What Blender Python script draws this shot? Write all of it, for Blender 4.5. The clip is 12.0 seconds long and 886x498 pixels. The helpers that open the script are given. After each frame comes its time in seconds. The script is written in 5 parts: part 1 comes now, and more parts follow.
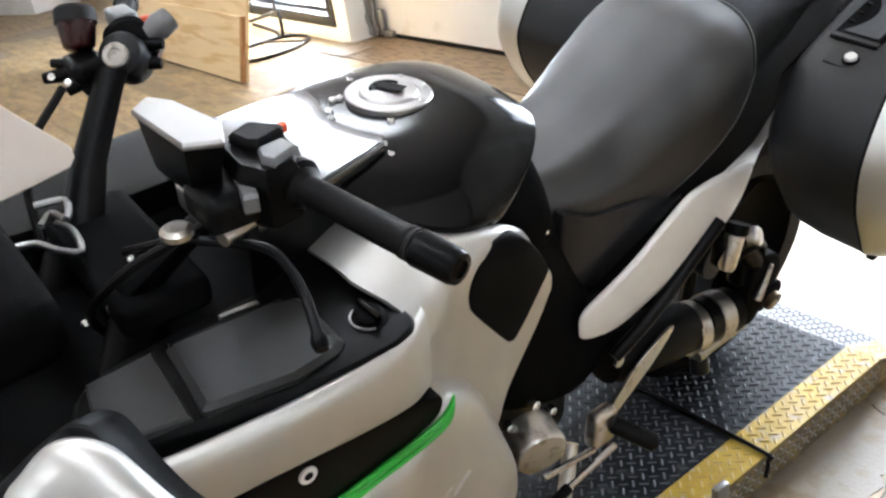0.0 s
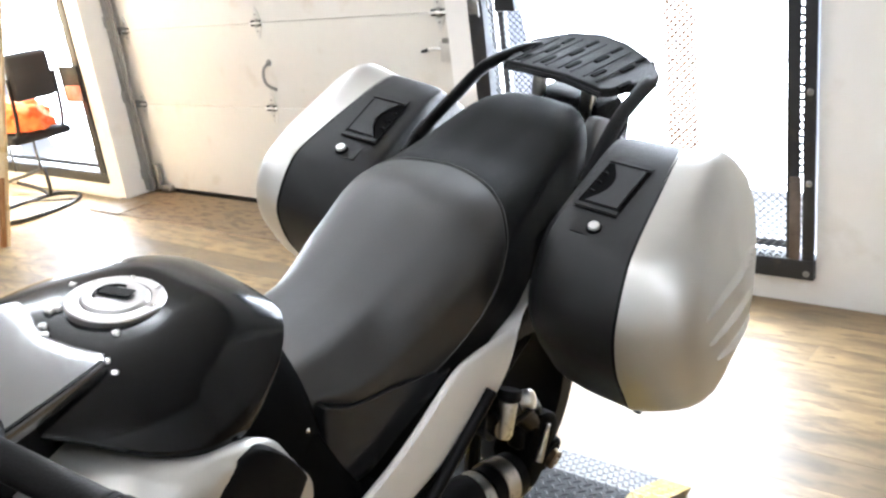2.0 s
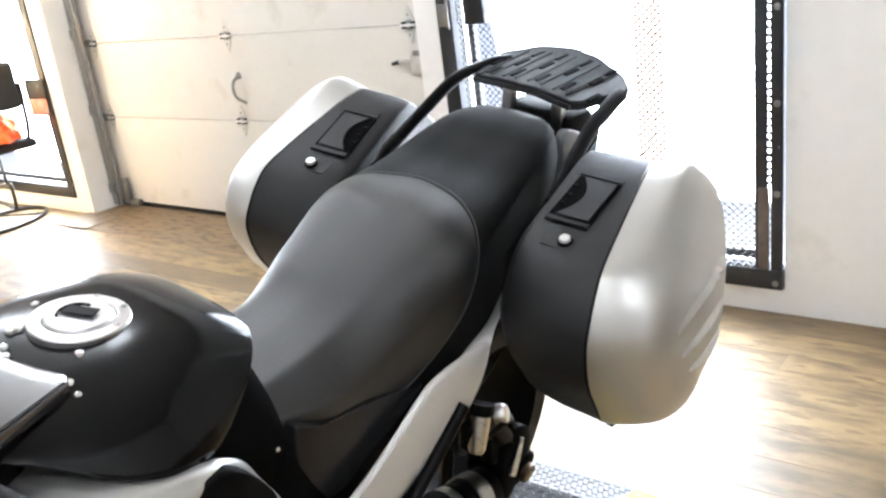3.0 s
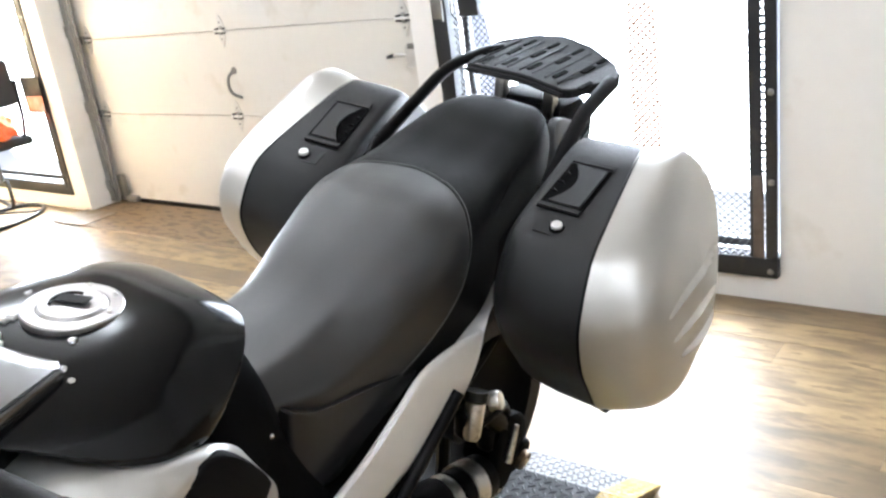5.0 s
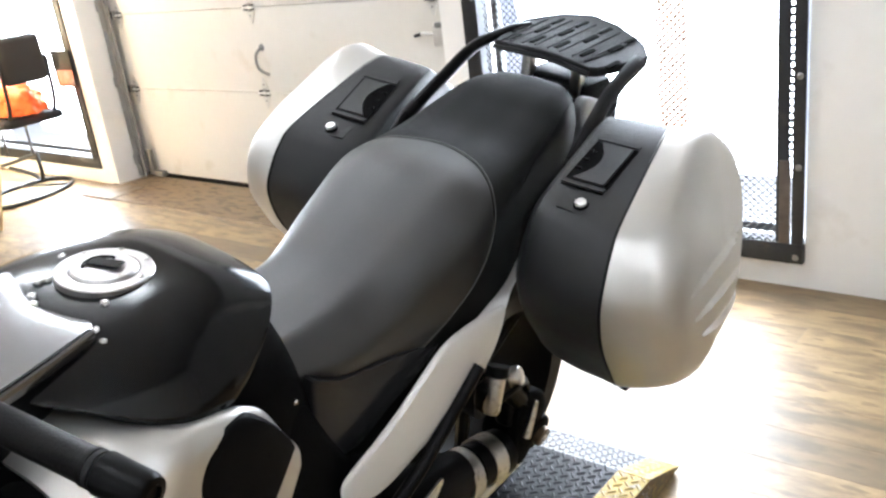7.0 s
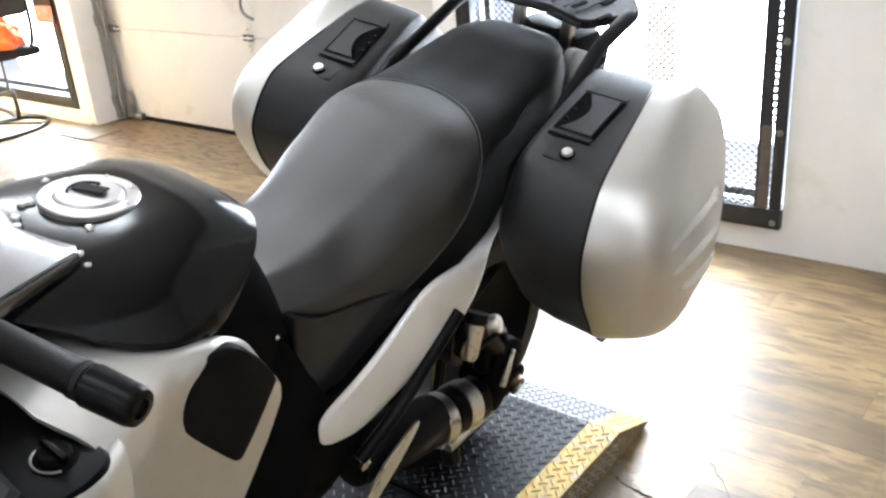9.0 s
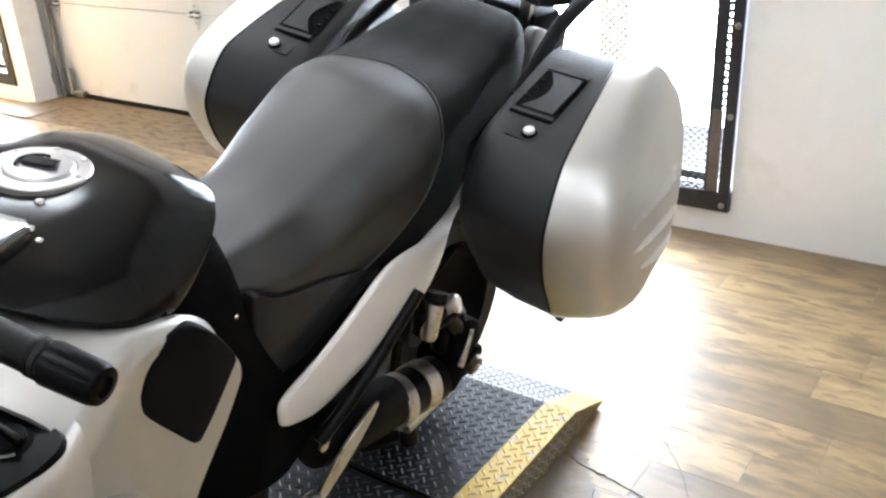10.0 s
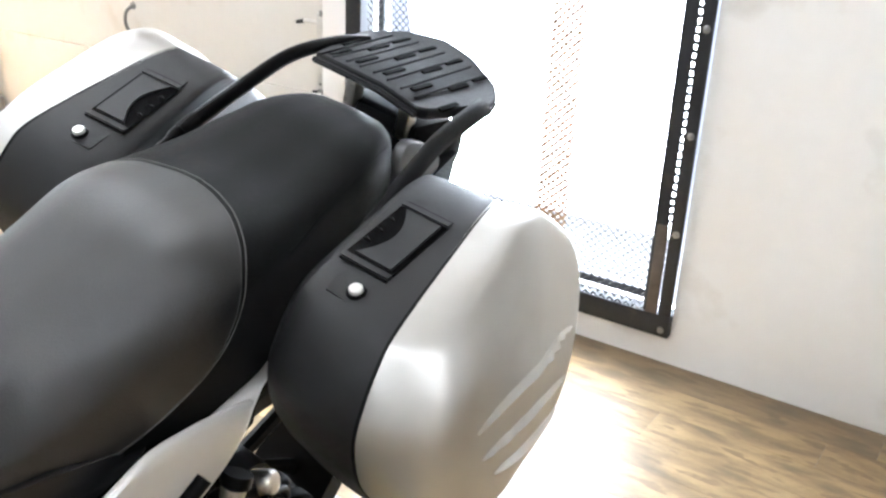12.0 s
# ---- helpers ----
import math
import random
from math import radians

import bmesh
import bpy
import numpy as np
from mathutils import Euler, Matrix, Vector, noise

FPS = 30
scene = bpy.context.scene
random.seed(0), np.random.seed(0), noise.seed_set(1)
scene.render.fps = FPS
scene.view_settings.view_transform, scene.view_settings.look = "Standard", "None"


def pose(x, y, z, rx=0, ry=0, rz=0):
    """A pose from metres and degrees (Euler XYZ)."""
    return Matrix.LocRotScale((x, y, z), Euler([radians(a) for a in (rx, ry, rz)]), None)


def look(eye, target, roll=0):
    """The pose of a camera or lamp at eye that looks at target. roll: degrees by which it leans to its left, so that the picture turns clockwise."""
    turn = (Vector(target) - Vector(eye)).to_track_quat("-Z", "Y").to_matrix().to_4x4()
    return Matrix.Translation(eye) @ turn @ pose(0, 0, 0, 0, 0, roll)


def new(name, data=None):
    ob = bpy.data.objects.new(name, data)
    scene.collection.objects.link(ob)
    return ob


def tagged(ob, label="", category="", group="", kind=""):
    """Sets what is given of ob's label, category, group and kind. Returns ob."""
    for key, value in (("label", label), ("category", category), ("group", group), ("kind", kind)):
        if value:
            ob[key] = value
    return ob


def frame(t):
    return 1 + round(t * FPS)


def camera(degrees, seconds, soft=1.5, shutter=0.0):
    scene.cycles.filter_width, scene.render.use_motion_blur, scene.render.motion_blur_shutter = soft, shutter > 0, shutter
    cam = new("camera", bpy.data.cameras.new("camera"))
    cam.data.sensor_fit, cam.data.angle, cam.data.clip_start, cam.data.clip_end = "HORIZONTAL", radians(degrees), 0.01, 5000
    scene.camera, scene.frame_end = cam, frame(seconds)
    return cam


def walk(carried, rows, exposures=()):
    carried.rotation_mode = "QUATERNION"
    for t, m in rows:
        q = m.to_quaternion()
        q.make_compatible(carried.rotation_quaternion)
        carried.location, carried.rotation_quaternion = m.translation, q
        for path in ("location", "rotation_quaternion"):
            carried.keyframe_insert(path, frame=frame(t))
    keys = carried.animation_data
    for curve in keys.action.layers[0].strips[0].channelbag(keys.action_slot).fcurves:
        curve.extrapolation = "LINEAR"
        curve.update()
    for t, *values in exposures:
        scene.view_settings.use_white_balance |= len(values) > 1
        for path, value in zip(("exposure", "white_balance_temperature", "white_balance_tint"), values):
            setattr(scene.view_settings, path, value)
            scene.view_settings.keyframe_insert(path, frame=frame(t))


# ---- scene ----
cam = camera(53.2, 12.0, soft=2.5)
PATH = [
    (0, (1.017, -1.325, 1.381), (-0.467, -0.322, 0.491), -9.3),
    (0.5, (1.021, -1.275, 1.383), (-0.377, -0.113, 0.55), -8.3),
    (1, (1.017, -1.241, 1.397), (-0.313, 0.045, 0.636), -8.4),
    (1.5, (1.007, -1.218, 1.409), (-0.262, 0.154, 0.698), -7.8),
    (2, (0.999, -1.204, 1.418), (-0.235, 0.218, 0.744), -7.6),
    (2.5, (0.995, -1.197, 1.42), (-0.206, 0.261, 0.762), -7.4),
    (4.5, (0.999, -1.192, 1.41), (-0.178, 0.283, 0.749), -7.5),
    (5, (1.009, -1.197, 1.408), (-0.177, 0.269, 0.74), -8.0),
    (5.5, (1.013, -1.204, 1.403), (-0.196, 0.234, 0.719), -7.8),
    (6, (1.012, -1.207, 1.402), (-0.199, 0.223, 0.704), -7.3),
    (6.5, (1.013, -1.212, 1.403), (-0.212, 0.209, 0.711), -7.3),
    (7, (1.017, -1.213, 1.401), (-0.205, 0.209, 0.702), -7.4),
    (9, (1.014, -1.232, 1.381), (-0.152, 0.189, 0.592), -4.7),
    (9.5, (1.008, -1.227, 1.372), (-0.086, 0.236, 0.556), -3.8),
    (10, (0.987, -1.236, 1.367), (-0.075, 0.242, 0.538), -3.1),
    (10.5, (0.972, -1.249, 1.363), (-0.029, 0.264, 0.52), -2.1),
    (11, (0.958, -1.272, 1.37), (0.009, 0.29, 0.558), -2.2),
    (11.5, (0.945, -1.066, 1.358), (-0.182, 0.371, 0.543), -3.7),
    (11.6, (0.946, -0.994, 1.375), (-0.184, 0.46, 0.593), -2.5),
    (11.8, (0.955, -0.873, 1.395), (-0.151, 0.637, 0.69), 1.0),
    (12, (0.952, -0.784, 1.391), (-0.098, 0.755, 0.662), 2.7),
]
EXPOSURE = 1.04
walk(cam, [(t, look(eye, target, roll)) for t, eye, target, roll in PATH], [(0, EXPOSURE + 0.08, 5950, 10), (0.7, EXPOSURE + 0.13, 5950, 10), (1.5, EXPOSURE + 0.01, 5950, 10), (11, EXPOSURE + 0.04, 5950, 10), (12, EXPOSURE + 0.14, 5950, 10)])

# ---- world, lamps ----
world = bpy.data.worlds.new("world")
scene.world = world
world.use_nodes = True
sky = world.node_tree.nodes.new("ShaderNodeTexSky")
sky.sky_type, sky.sun_disc = "NISHITA", False
sky.sun_elevation, sky.sun_rotation = radians(50), radians(150)
background = world.node_tree.nodes["Background"]
background.inputs["Strength"].default_value = 0.15
world.node_tree.links.new(sky.outputs[0], background.inputs["Color"])

sun = new("sun", bpy.data.lights.new("sun", "SUN"))
sun.data.energy, sun.data.angle, sun.data.color = 1.2, radians(6), (1.0, 0.96, 0.9)
sun.matrix_world = look((-3, 8, 12), (-1, 3, 0))


def window_lamp(name, x, y, z, width, height, power):
    """Sky light entering through an opening of the north wall."""
    lamp = new(name, bpy.data.lights.new(name, "AREA"))
    lamp.data.shape, lamp.data.size, lamp.data.size_y, lamp.data.energy = "RECTANGLE", width, height, power
    lamp.data.color = (0.93, 0.97, 1.0)
    lamp.matrix_world = look((x, y, z), (x, y - 1, z - 0.25))


window_lamp("daylight_right", -0.6, 2.02, 1.145, 1.2, 1.81, 110)
window_lamp("daylight_left", -5.3, 2.02, 1.1, 1.4, 1.9, 165)


# ---- materials ----
def material(name, color, rough=0.5, metal=0.0, coat=0.0, vary=0.12, scale=6.0, bump=0.0, bump_scale=200.0, rough_vary=0.1, stretch=(1, 1, 1), second=None, amount=0.0, spec=0.5):
    """Principled surface with broad and fine variation; second and amount mix in a stain colour."""
    m = bpy.data.materials.new(name)
    m.use_nodes = True
    nt = m.node_tree
    b = nt.nodes["Principled BSDF"]
    b.inputs["Metallic"].default_value, b.inputs["Coat Weight"].default_value = metal, coat
    b.inputs["Coat Roughness"].default_value = 0.05
    b.inputs["Specular IOR Level"].default_value = spec
    co = nt.nodes.new("ShaderNodeTexCoord")
    mp = nt.nodes.new("ShaderNodeMapping")
    mp.inputs["Scale"].default_value = stretch
    nt.links.new(co.outputs["Object"], mp.inputs["Vector"])

    def noise_node(s, detail):
        n = nt.nodes.new("ShaderNodeTexNoise")
        n.inputs["Scale"].default_value, n.inputs["Detail"].default_value = s, detail
        nt.links.new(mp.outputs[0], n.inputs["Vector"])
        return n

    def remap(source, lo, hi, a=0.3, z=0.7):
        r = nt.nodes.new("ShaderNodeMapRange")
        r.inputs["From Min"].default_value, r.inputs["From Max"].default_value = a, z
        r.inputs["To Min"].default_value, r.inputs["To Max"].default_value = lo, hi
        nt.links.new(source, r.inputs["Value"])
        return r.outputs[0]

    broad, fine = noise_node(scale, 4), noise_node(scale * 12, 6)
    both = nt.nodes.new("ShaderNodeMath")
    both.operation = "MULTIPLY_ADD"
    both.inputs[1].default_value = 0.6
    half = nt.nodes.new("ShaderNodeMath")
    half.operation = "MULTIPLY"
    half.inputs[1].default_value = 0.4
    nt.links.new(fine.outputs[0], half.inputs[0])
    nt.links.new(broad.outputs[0], both.inputs[0])
    nt.links.new(half.outputs[0], both.inputs[2])
    mix = nt.nodes.new("ShaderNodeMix")
    mix.data_type = "RGBA"
    mix.inputs[6].default_value = (*[c * (1 - vary) for c in color], 1)
    mix.inputs[7].default_value = (*[min(1, c * (1 + vary)) for c in color], 1)
    nt.links.new(remap(both.outputs[0], 0, 1), mix.inputs[0])
    out = mix.outputs[2]
    if second:
        stain = noise_node(scale * 2.3, 8)
        top = nt.nodes.new("ShaderNodeMix")
        top.data_type = "RGBA"
        top.inputs[7].default_value = (*second, 1)
        nt.links.new(out, top.inputs[6])
        nt.links.new(remap(stain.outputs[0], 0, 1, 0.62 - amount * 0.3, 0.72 - amount * 0.3), top.inputs[0])
        out = top.outputs[2]
    nt.links.new(out, b.inputs["Base Color"])
    nt.links.new(remap(both.outputs[0], max(0, rough - rough_vary * rough), min(1, rough + rough_vary * rough)), b.inputs["Roughness"])
    if bump:
        grain = noise_node(bump_scale, 3)
        bn = nt.nodes.new("ShaderNodeBump")
        bn.inputs["Strength"].default_value, bn.inputs["Distance"].default_value = bump, 0.002
        nt.links.new(grain.outputs[0], bn.inputs["Height"])
        nt.links.new(bn.outputs[0], b.inputs["Normal"])
    return m


SILVER = material("silver_paint", (0.64, 0.63, 0.605), 0.40, 0.8, 0.0, 0.03, 4, 0.02, 900)
# The silver paint lightened, making up for weak light on the tail.
BRIGHT_SILVER = material("brightened_silver_paint", (0.84, 0.83, 0.81), 0.42, 0.15, 0.1, 0.03, 4)
GLOSS = material("gloss_black_paint", (0.003, 0.003, 0.0035), 0.15, 0, 0.0, 0.2, 5, spec=0.24)
PLASTIC = material("black_plastic", (0.0045, 0.0045, 0.005), 0.55, 0, 0, 0.15, 8, 0.25, 900, spec=0.07)
SATIN = material("satin_black_plastic", (0.003, 0.003, 0.0033), 0.32, 0, 0, 0.15, 8, 0.08, 700, spec=0.10)
VINYL = material("textured_seat_vinyl", (0.0045, 0.0045, 0.0046), 0.6, 0, 0, 0.2, 10, 0.5, 420, spec=0.17)
SMOOTH_VINYL = material("smooth_seat_vinyl", (0.014, 0.014, 0.0146), 0.43, 0, 0, 0.12, 9, 0.3, 420, spec=0.85)
MATTE = material("matte_black_plastic", (0.004, 0.004, 0.0042), 0.75, 0, 0, 0.2, 12, 0.3, 400, spec=0.04)
POCKET = material("charcoal_pocket_plastic", (0.012, 0.0118, 0.0116), 0.46, 0, 0, 0.25, 10, 0.25, 500, spec=0.4)
CASE_BLACK = material("case_plastic", (0.014, 0.014, 0.0148), 0.42, 0, 0, 0.12, 9, 0.35, 800, spec=0.36)
SIDE_BLACK = material("side_cover_plastic", (0.014, 0.014, 0.0155), 0.32, 0, 0, 0.12, 6, spec=0.32)
RACK = material("rack_plastic", (0.010, 0.010, 0.011), 0.6, 0, 0, 0.15, 14, 0.3, 600, spec=0.22)
THREAD = material("seam_thread", (0.11, 0.11, 0.108), 0.7)
RUBBER = material("rubber", (0.0045, 0.004, 0.004), 0.48, 0, 0, 0.2, 12, 0.2, 400, spec=0.13)
DARK = material("dark_cast_metal", (0.006, 0.006, 0.007), 0.42, 0.2, 0, 0.2, 20, 0.2, 300, spec=0.25)
ALLOY = material("alloy", (0.68, 0.66, 0.62), 0.3, 1, 0, 0.06, 20, 0.08, 400, second=(0.4, 0.38, 0.35), amount=0.2)
STEEL = material("steel", (0.75, 0.75, 0.74), 0.22, 1, 0, 0.05, 30)
NICKEL = material("satin_nickel", (0.82, 0.81, 0.79), 0.4, 0.45, 0, 0.04, 30)
SWITCH_GREY = material("switch_grey_plastic", (0.16, 0.16, 0.165), 0.4, 0, 0, 0.1, 20)
GUN = material("gunmetal_paint", (0.22, 0.22, 0.228), 0.17, 0.9, 0.3, 0.02, 2, rough_vary=0.02)
BRONZE = material("bronze_ring", (0.16, 0.12, 0.08), 0.4, 0.9)
LID_ALLOY = material("brushed_alloy", (0.42, 0.415, 0.41), 0.45, 0.9, 0, 0.05, 8, 0.05, 500)
CAP_RING = material("satin_filler_ring", (0.52, 0.50, 0.49), 0.36, 0.9, 0, 0.05, 20, 0.05, 500)
CAP_ALLOY = material("filler_cap_alloy", (0.48, 0.47, 0.46), 0.34, 0.9, 0, 0.08, 20)
GREEN = material("green_paint", (0.035, 0.44, 0.04), 0.3, 0, 0.5, 0.05, 6)
SIGN_RED = material("faded_sign_red", (0.30, 0.11, 0.07), 0.6, second=(0.2, 0.18, 0.17), amount=0.5)
TINTED = material("tinted_red_plastic", (0.025, 0.004, 0.004), 0.2)
ORANGE_BUTTON = material("orange_button", (0.75, 0.10, 0.03), 0.4)
WHITE_MARK = material("white_mark", (0.8, 0.8, 0.78), 0.4)
WALL = material("wall_paint", (0.86, 0.845, 0.82), 0.6, 0, 0, 0.03, 1.2, 0.15, 120, second=(0.72, 0.69, 0.64), amount=0.1)
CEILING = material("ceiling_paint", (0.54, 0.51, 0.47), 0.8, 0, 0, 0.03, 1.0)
FAR_WALL = material("dimmed_wall_paint", (0.58, 0.56, 0.53), 0.7, 0, 0, 0.06, 1.0, 0.15, 120)
DOOR = material("door_paint", (0.68, 0.655, 0.605), 0.5, 0, 0, 0.03, 2, 0.12, 150, second=(0.62, 0.585, 0.52), amount=0.06)
ZINC = material("galvanised_steel", (0.30, 0.30, 0.295), 0.36, 0.95, 0, 0.2, 18, 0.1, 200)
LEAF = material("pale_zinc", (0.62, 0.61, 0.585), 0.4, 0.45, 0, 0.1, 30, 0.1, 200)
FRAME = material("dark_bronze_frame", (0.03, 0.032, 0.036), 0.42, 0.4, 0, 0.25, 10, 0.1, 200, second=(0.05, 0.045, 0.042), amount=0.05)
MESH = material("mesh_steel", (0.05, 0.047, 0.044), 0.5, 0.6, 0, 0.2, 30)
LAP = material("rusty_mesh", (0.40, 0.265, 0.155), 0.7, 0.1, 0, 0.3, 25)
RUST = material("rusty_channel", (0.12, 0.095, 0.075), 0.7, 0.2, 0, 0.4, 25, 0.4, 200)
PLY = material("plywood", (0.70, 0.52, 0.29), 0.55, 0, 0, 0.10, 1.6, 0.12, 120, 0.2, (0.5, 1, 4), (0.58, 0.37, 0.16), 0.35)
PLY_EDGE = material("plywood_edge", (0.36, 0.17, 0.06), 0.7, 0, 0, 0.3, 14, 0.3, 200)
ORANGE = material("orange_cloth", (0.85, 0.14, 0.025), 0.8, 0, 0, 0.15, 12, 0.3, 300)
CLOTH = material("black_cloth", (0.02, 0.02, 0.024), 0.85, 0, 0, 0.2, 15, 0.3, 500)
BLACK_TUBE = material("black_tube", (0.012, 0.012, 0.013), 0.35, 0.2, 0, 0.2, 12)
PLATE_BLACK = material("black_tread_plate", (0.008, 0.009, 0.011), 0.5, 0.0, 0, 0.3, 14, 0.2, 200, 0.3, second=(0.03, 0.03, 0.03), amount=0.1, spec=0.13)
PLATE_YELLOW = material("yellow_tread_plate", (0.38, 0.245, 0.020), 0.55, 0, 0, 0.2, 14, 0.2, 200, 0.3, second=(0.32, 0.25, 0.13), amount=0.2, spec=0.25)
LUG_BLACK = material("worn_black_lug", (0.055, 0.058, 0.066), 0.36, 0.3, 0, 0.3, 30, spec=0.35)
PLATE_TAN = material("grimy_skirt", (0.17, 0.135, 0.09), 0.7, 0.0, 0, 0.25, 16, 0.2, 200, 0.2, second=(0.28, 0.21, 0.09), amount=0.4, spec=0.15)
# Paler than the deck: glare from the window is put into this colour.
PLATE_GLARE = material("glare_pale_ramp_plate", (0.19, 0.192, 0.196), 0.6, 0.0, 0, 0.2, 16, 0.2, 200, 0.2, second=(0.15, 0.14, 0.12), amount=0.3, spec=0.2)
LUG_YELLOW = material("worn_yellow_lug", (0.44, 0.295, 0.06), 0.35, 0.0, 0, 0.2, 30)
LUG_BARE = material("worn_lug_metal", (0.34, 0.335, 0.32), 0.5, 0.1, 0, 0.2, 30, spec=0.25)
STRIP = material("old_wood_floor", (0.22, 0.152, 0.085), 0.5, 0, 0, 0.28, 13, 0.4, 90, 0.2, (0.35, 1, 1), (0.12, 0.08, 0.042), 0.4)
PATCH = material("bare_screed", (0.24, 0.205, 0.16), 0.6, 0, 0, 0.15, 6, 0.3, 120, 0.2, (1, 1, 1), (0.20, 0.145, 0.09), 0.35)
CRACK = material("crack_dirt", (0.05, 0.04, 0.03), 0.8)
CONCRETE = material("outdoor_concrete", (0.62, 0.61, 0.59), 0.85, 0, 0, 0.1, 1.5, 0.3, 60)
LAMP_WHITE = bpy.data.materials.new("lamp_tube")
LAMP_WHITE.use_nodes = True
LAMP_WHITE.node_tree.nodes["Principled BSDF"].inputs["Emission Color"].default_value = (0.97, 0.985, 1.0, 1)
LAMP_WHITE.node_tree.nodes["Principled BSDF"].inputs["Emission Strength"].default_value = 30


def clear_glass(name, color, rough, alpha):
    m = bpy.data.materials.new(name)
    m.use_nodes = True
    b = m.node_tree.nodes["Principled BSDF"]
    b.inputs["Base Color"].default_value, b.inputs["Roughness"].default_value = (*color, 1), rough
    b.inputs["Transmission Weight"].default_value, b.inputs["IOR"].default_value = alpha, 1.45
    return m


GLASS = clear_glass("window_glass", (1, 1, 1), 0.0, 1.0)
# The bright floor showing through the screen is put into its beige colour.
SCREEN = clear_glass("floor_glow_acrylic", (0.82, 0.72, 0.64), 0.3, 0.3)


def plank_material():
    m = material("vinyl_plank", (0.36, 0.252, 0.13), 0.40, 0, 0, 0.25, 3.0, 0.12, 160, 0.2, (1.4, 4.5, 1), (0.22, 0.155, 0.085), 0.3, spec=0.3)
    nt = m.node_tree
    b = nt.nodes["Principled BSDF"]
    info = nt.nodes.new("ShaderNodeObjectInfo")
    mp = next(n for n in nt.nodes if n.type == "MAPPING")
    shift = nt.nodes.new("ShaderNodeMath")
    shift.operation = "MULTIPLY"
    shift.inputs[1].default_value = 90
    comb = nt.nodes.new("ShaderNodeCombineXYZ")
    nt.links.new(info.outputs["Random"], shift.inputs[0])
    nt.links.new(shift.outputs[0], comb.inputs[0])
    nt.links.new(shift.outputs[0], comb.inputs[1])
    nt.links.new(comb.outputs[0], mp.inputs["Location"])
    old = b.inputs["Base Color"].links[0].from_socket
    # dark grain streaks along the board
    grain = nt.nodes.new("ShaderNodeTexNoise")
    grain.inputs["Scale"].default_value, grain.inputs["Detail"].default_value = 3.4, 5
    nt.links.new(mp.outputs[0], grain.inputs["Vector"])
    ramp = nt.nodes.new("ShaderNodeMapRange")
    ramp.inputs["From Min"].default_value, ramp.inputs["From Max"].default_value = 0.42, 0.68
    nt.links.new(grain.outputs[0], ramp.inputs["Value"])
    streak = nt.nodes.new("ShaderNodeMix")
    streak.data_type = "RGBA"
    streak.inputs[7].default_value = (0.17, 0.122, 0.072, 1)
    nt.links.new(ramp.outputs[0], streak.inputs[0])
    nt.links.new(old, streak.inputs[6])
    tone = nt.nodes.new("ShaderNodeMix")
    tone.data_type = "RGBA"
    tone.inputs[7].default_value = (0.15, 0.112, 0.07, 1)
    dull = nt.nodes.new("ShaderNodeMapRange")
    dull.inputs["From Min"].default_value, dull.inputs["To Max"].default_value = 0.35, 0.8
    nt.links.new(info.outputs["Random"], dull.inputs["Value"])
    nt.links.new(dull.outputs[0], tone.inputs[0])
    nt.links.new(streak.outputs[2], tone.inputs[6])
    nt.links.new(tone.outputs[2], b.inputs["Base Color"])
    return m


PLANK = plank_material()


# ---- mesh helpers ----
def finish(bm, name, mat, angle=38):
    bmesh.ops.recalc_face_normals(bm, faces=bm.faces)
    limit = radians(angle)
    for f in bm.faces:
        f.smooth = True
    for e in bm.edges:
        e.smooth = len(e.link_faces) == 2 and e.calc_face_angle(0) < limit
    me = bpy.data.meshes.new(name)
    bm.to_mesh(me)
    bm.free()
    me.materials.append(mat)
    return me


def part(name, bm, mat, parent=None, label="", angle=38):
    ob = new(name, finish(bm, name, mat, angle))
    ob.parent = parent
    return tagged(ob, label)


def thing(name, bm, mat, label, category, group="", kind="", angle=38):
    return tagged(new(name, finish(bm, name, mat, angle)), label, category, group, kind)


def holder(name, m, label, category, group=""):
    ob = new(name)
    ob.matrix_world = m
    ob.empty_display_size = 0.1
    return tagged(ob, label, category, group)


def spline(points, n, closed=False):
    """Catmull-Rom through the points, n steps a span."""
    p = [np.array(q, float) for q in points]
    k = len(p)
    out = []
    for i in range(k if closed else k - 1):
        a, b, c, d = (p[(i - 1) % k] if closed or i else p[0] * 2 - p[1]), p[i], p[(i + 1) % k], (p[(i + 2) % k] if closed or i + 2 < k else p[-1] * 2 - p[-2])
        for s in range(n):
            t = s / n
            out.append(0.5 * (2 * b + (c - a) * t + (2 * a - 5 * b + 4 * c - d) * t * t + (3 * b - a - 3 * c + d) * t**3))
    if not closed:
        out.append(p[-1])
    return out


def add_loft(bm, rings, caps=True, closed=True):
    rows = [[bm.verts.new(tuple(v)) for v in r] for r in rings]
    n = len(rows[0])
    for a, b in zip(rows, rows[1:]):
        for i in range(n if closed else n - 1):
            j = (i + 1) % n
            bm.faces.new((a[i], a[j], b[j], b[i]))
    if caps and closed:
        bm.faces.new(rows[0][::-1])
        bm.faces.new(rows[-1])
    return bm


def loft(rings, caps=True, closed=True):
    return add_loft(bmesh.new(), rings, caps, closed)


def sheet(rows, thick):
    """A skin through rows of points, given thickness inwards."""
    bm = loft(rows, False, False)
    bmesh.ops.recalc_face_normals(bm, faces=bm.faces)
    bmesh.ops.solidify(bm, geom=bm.faces[:], thickness=thick)
    return bm


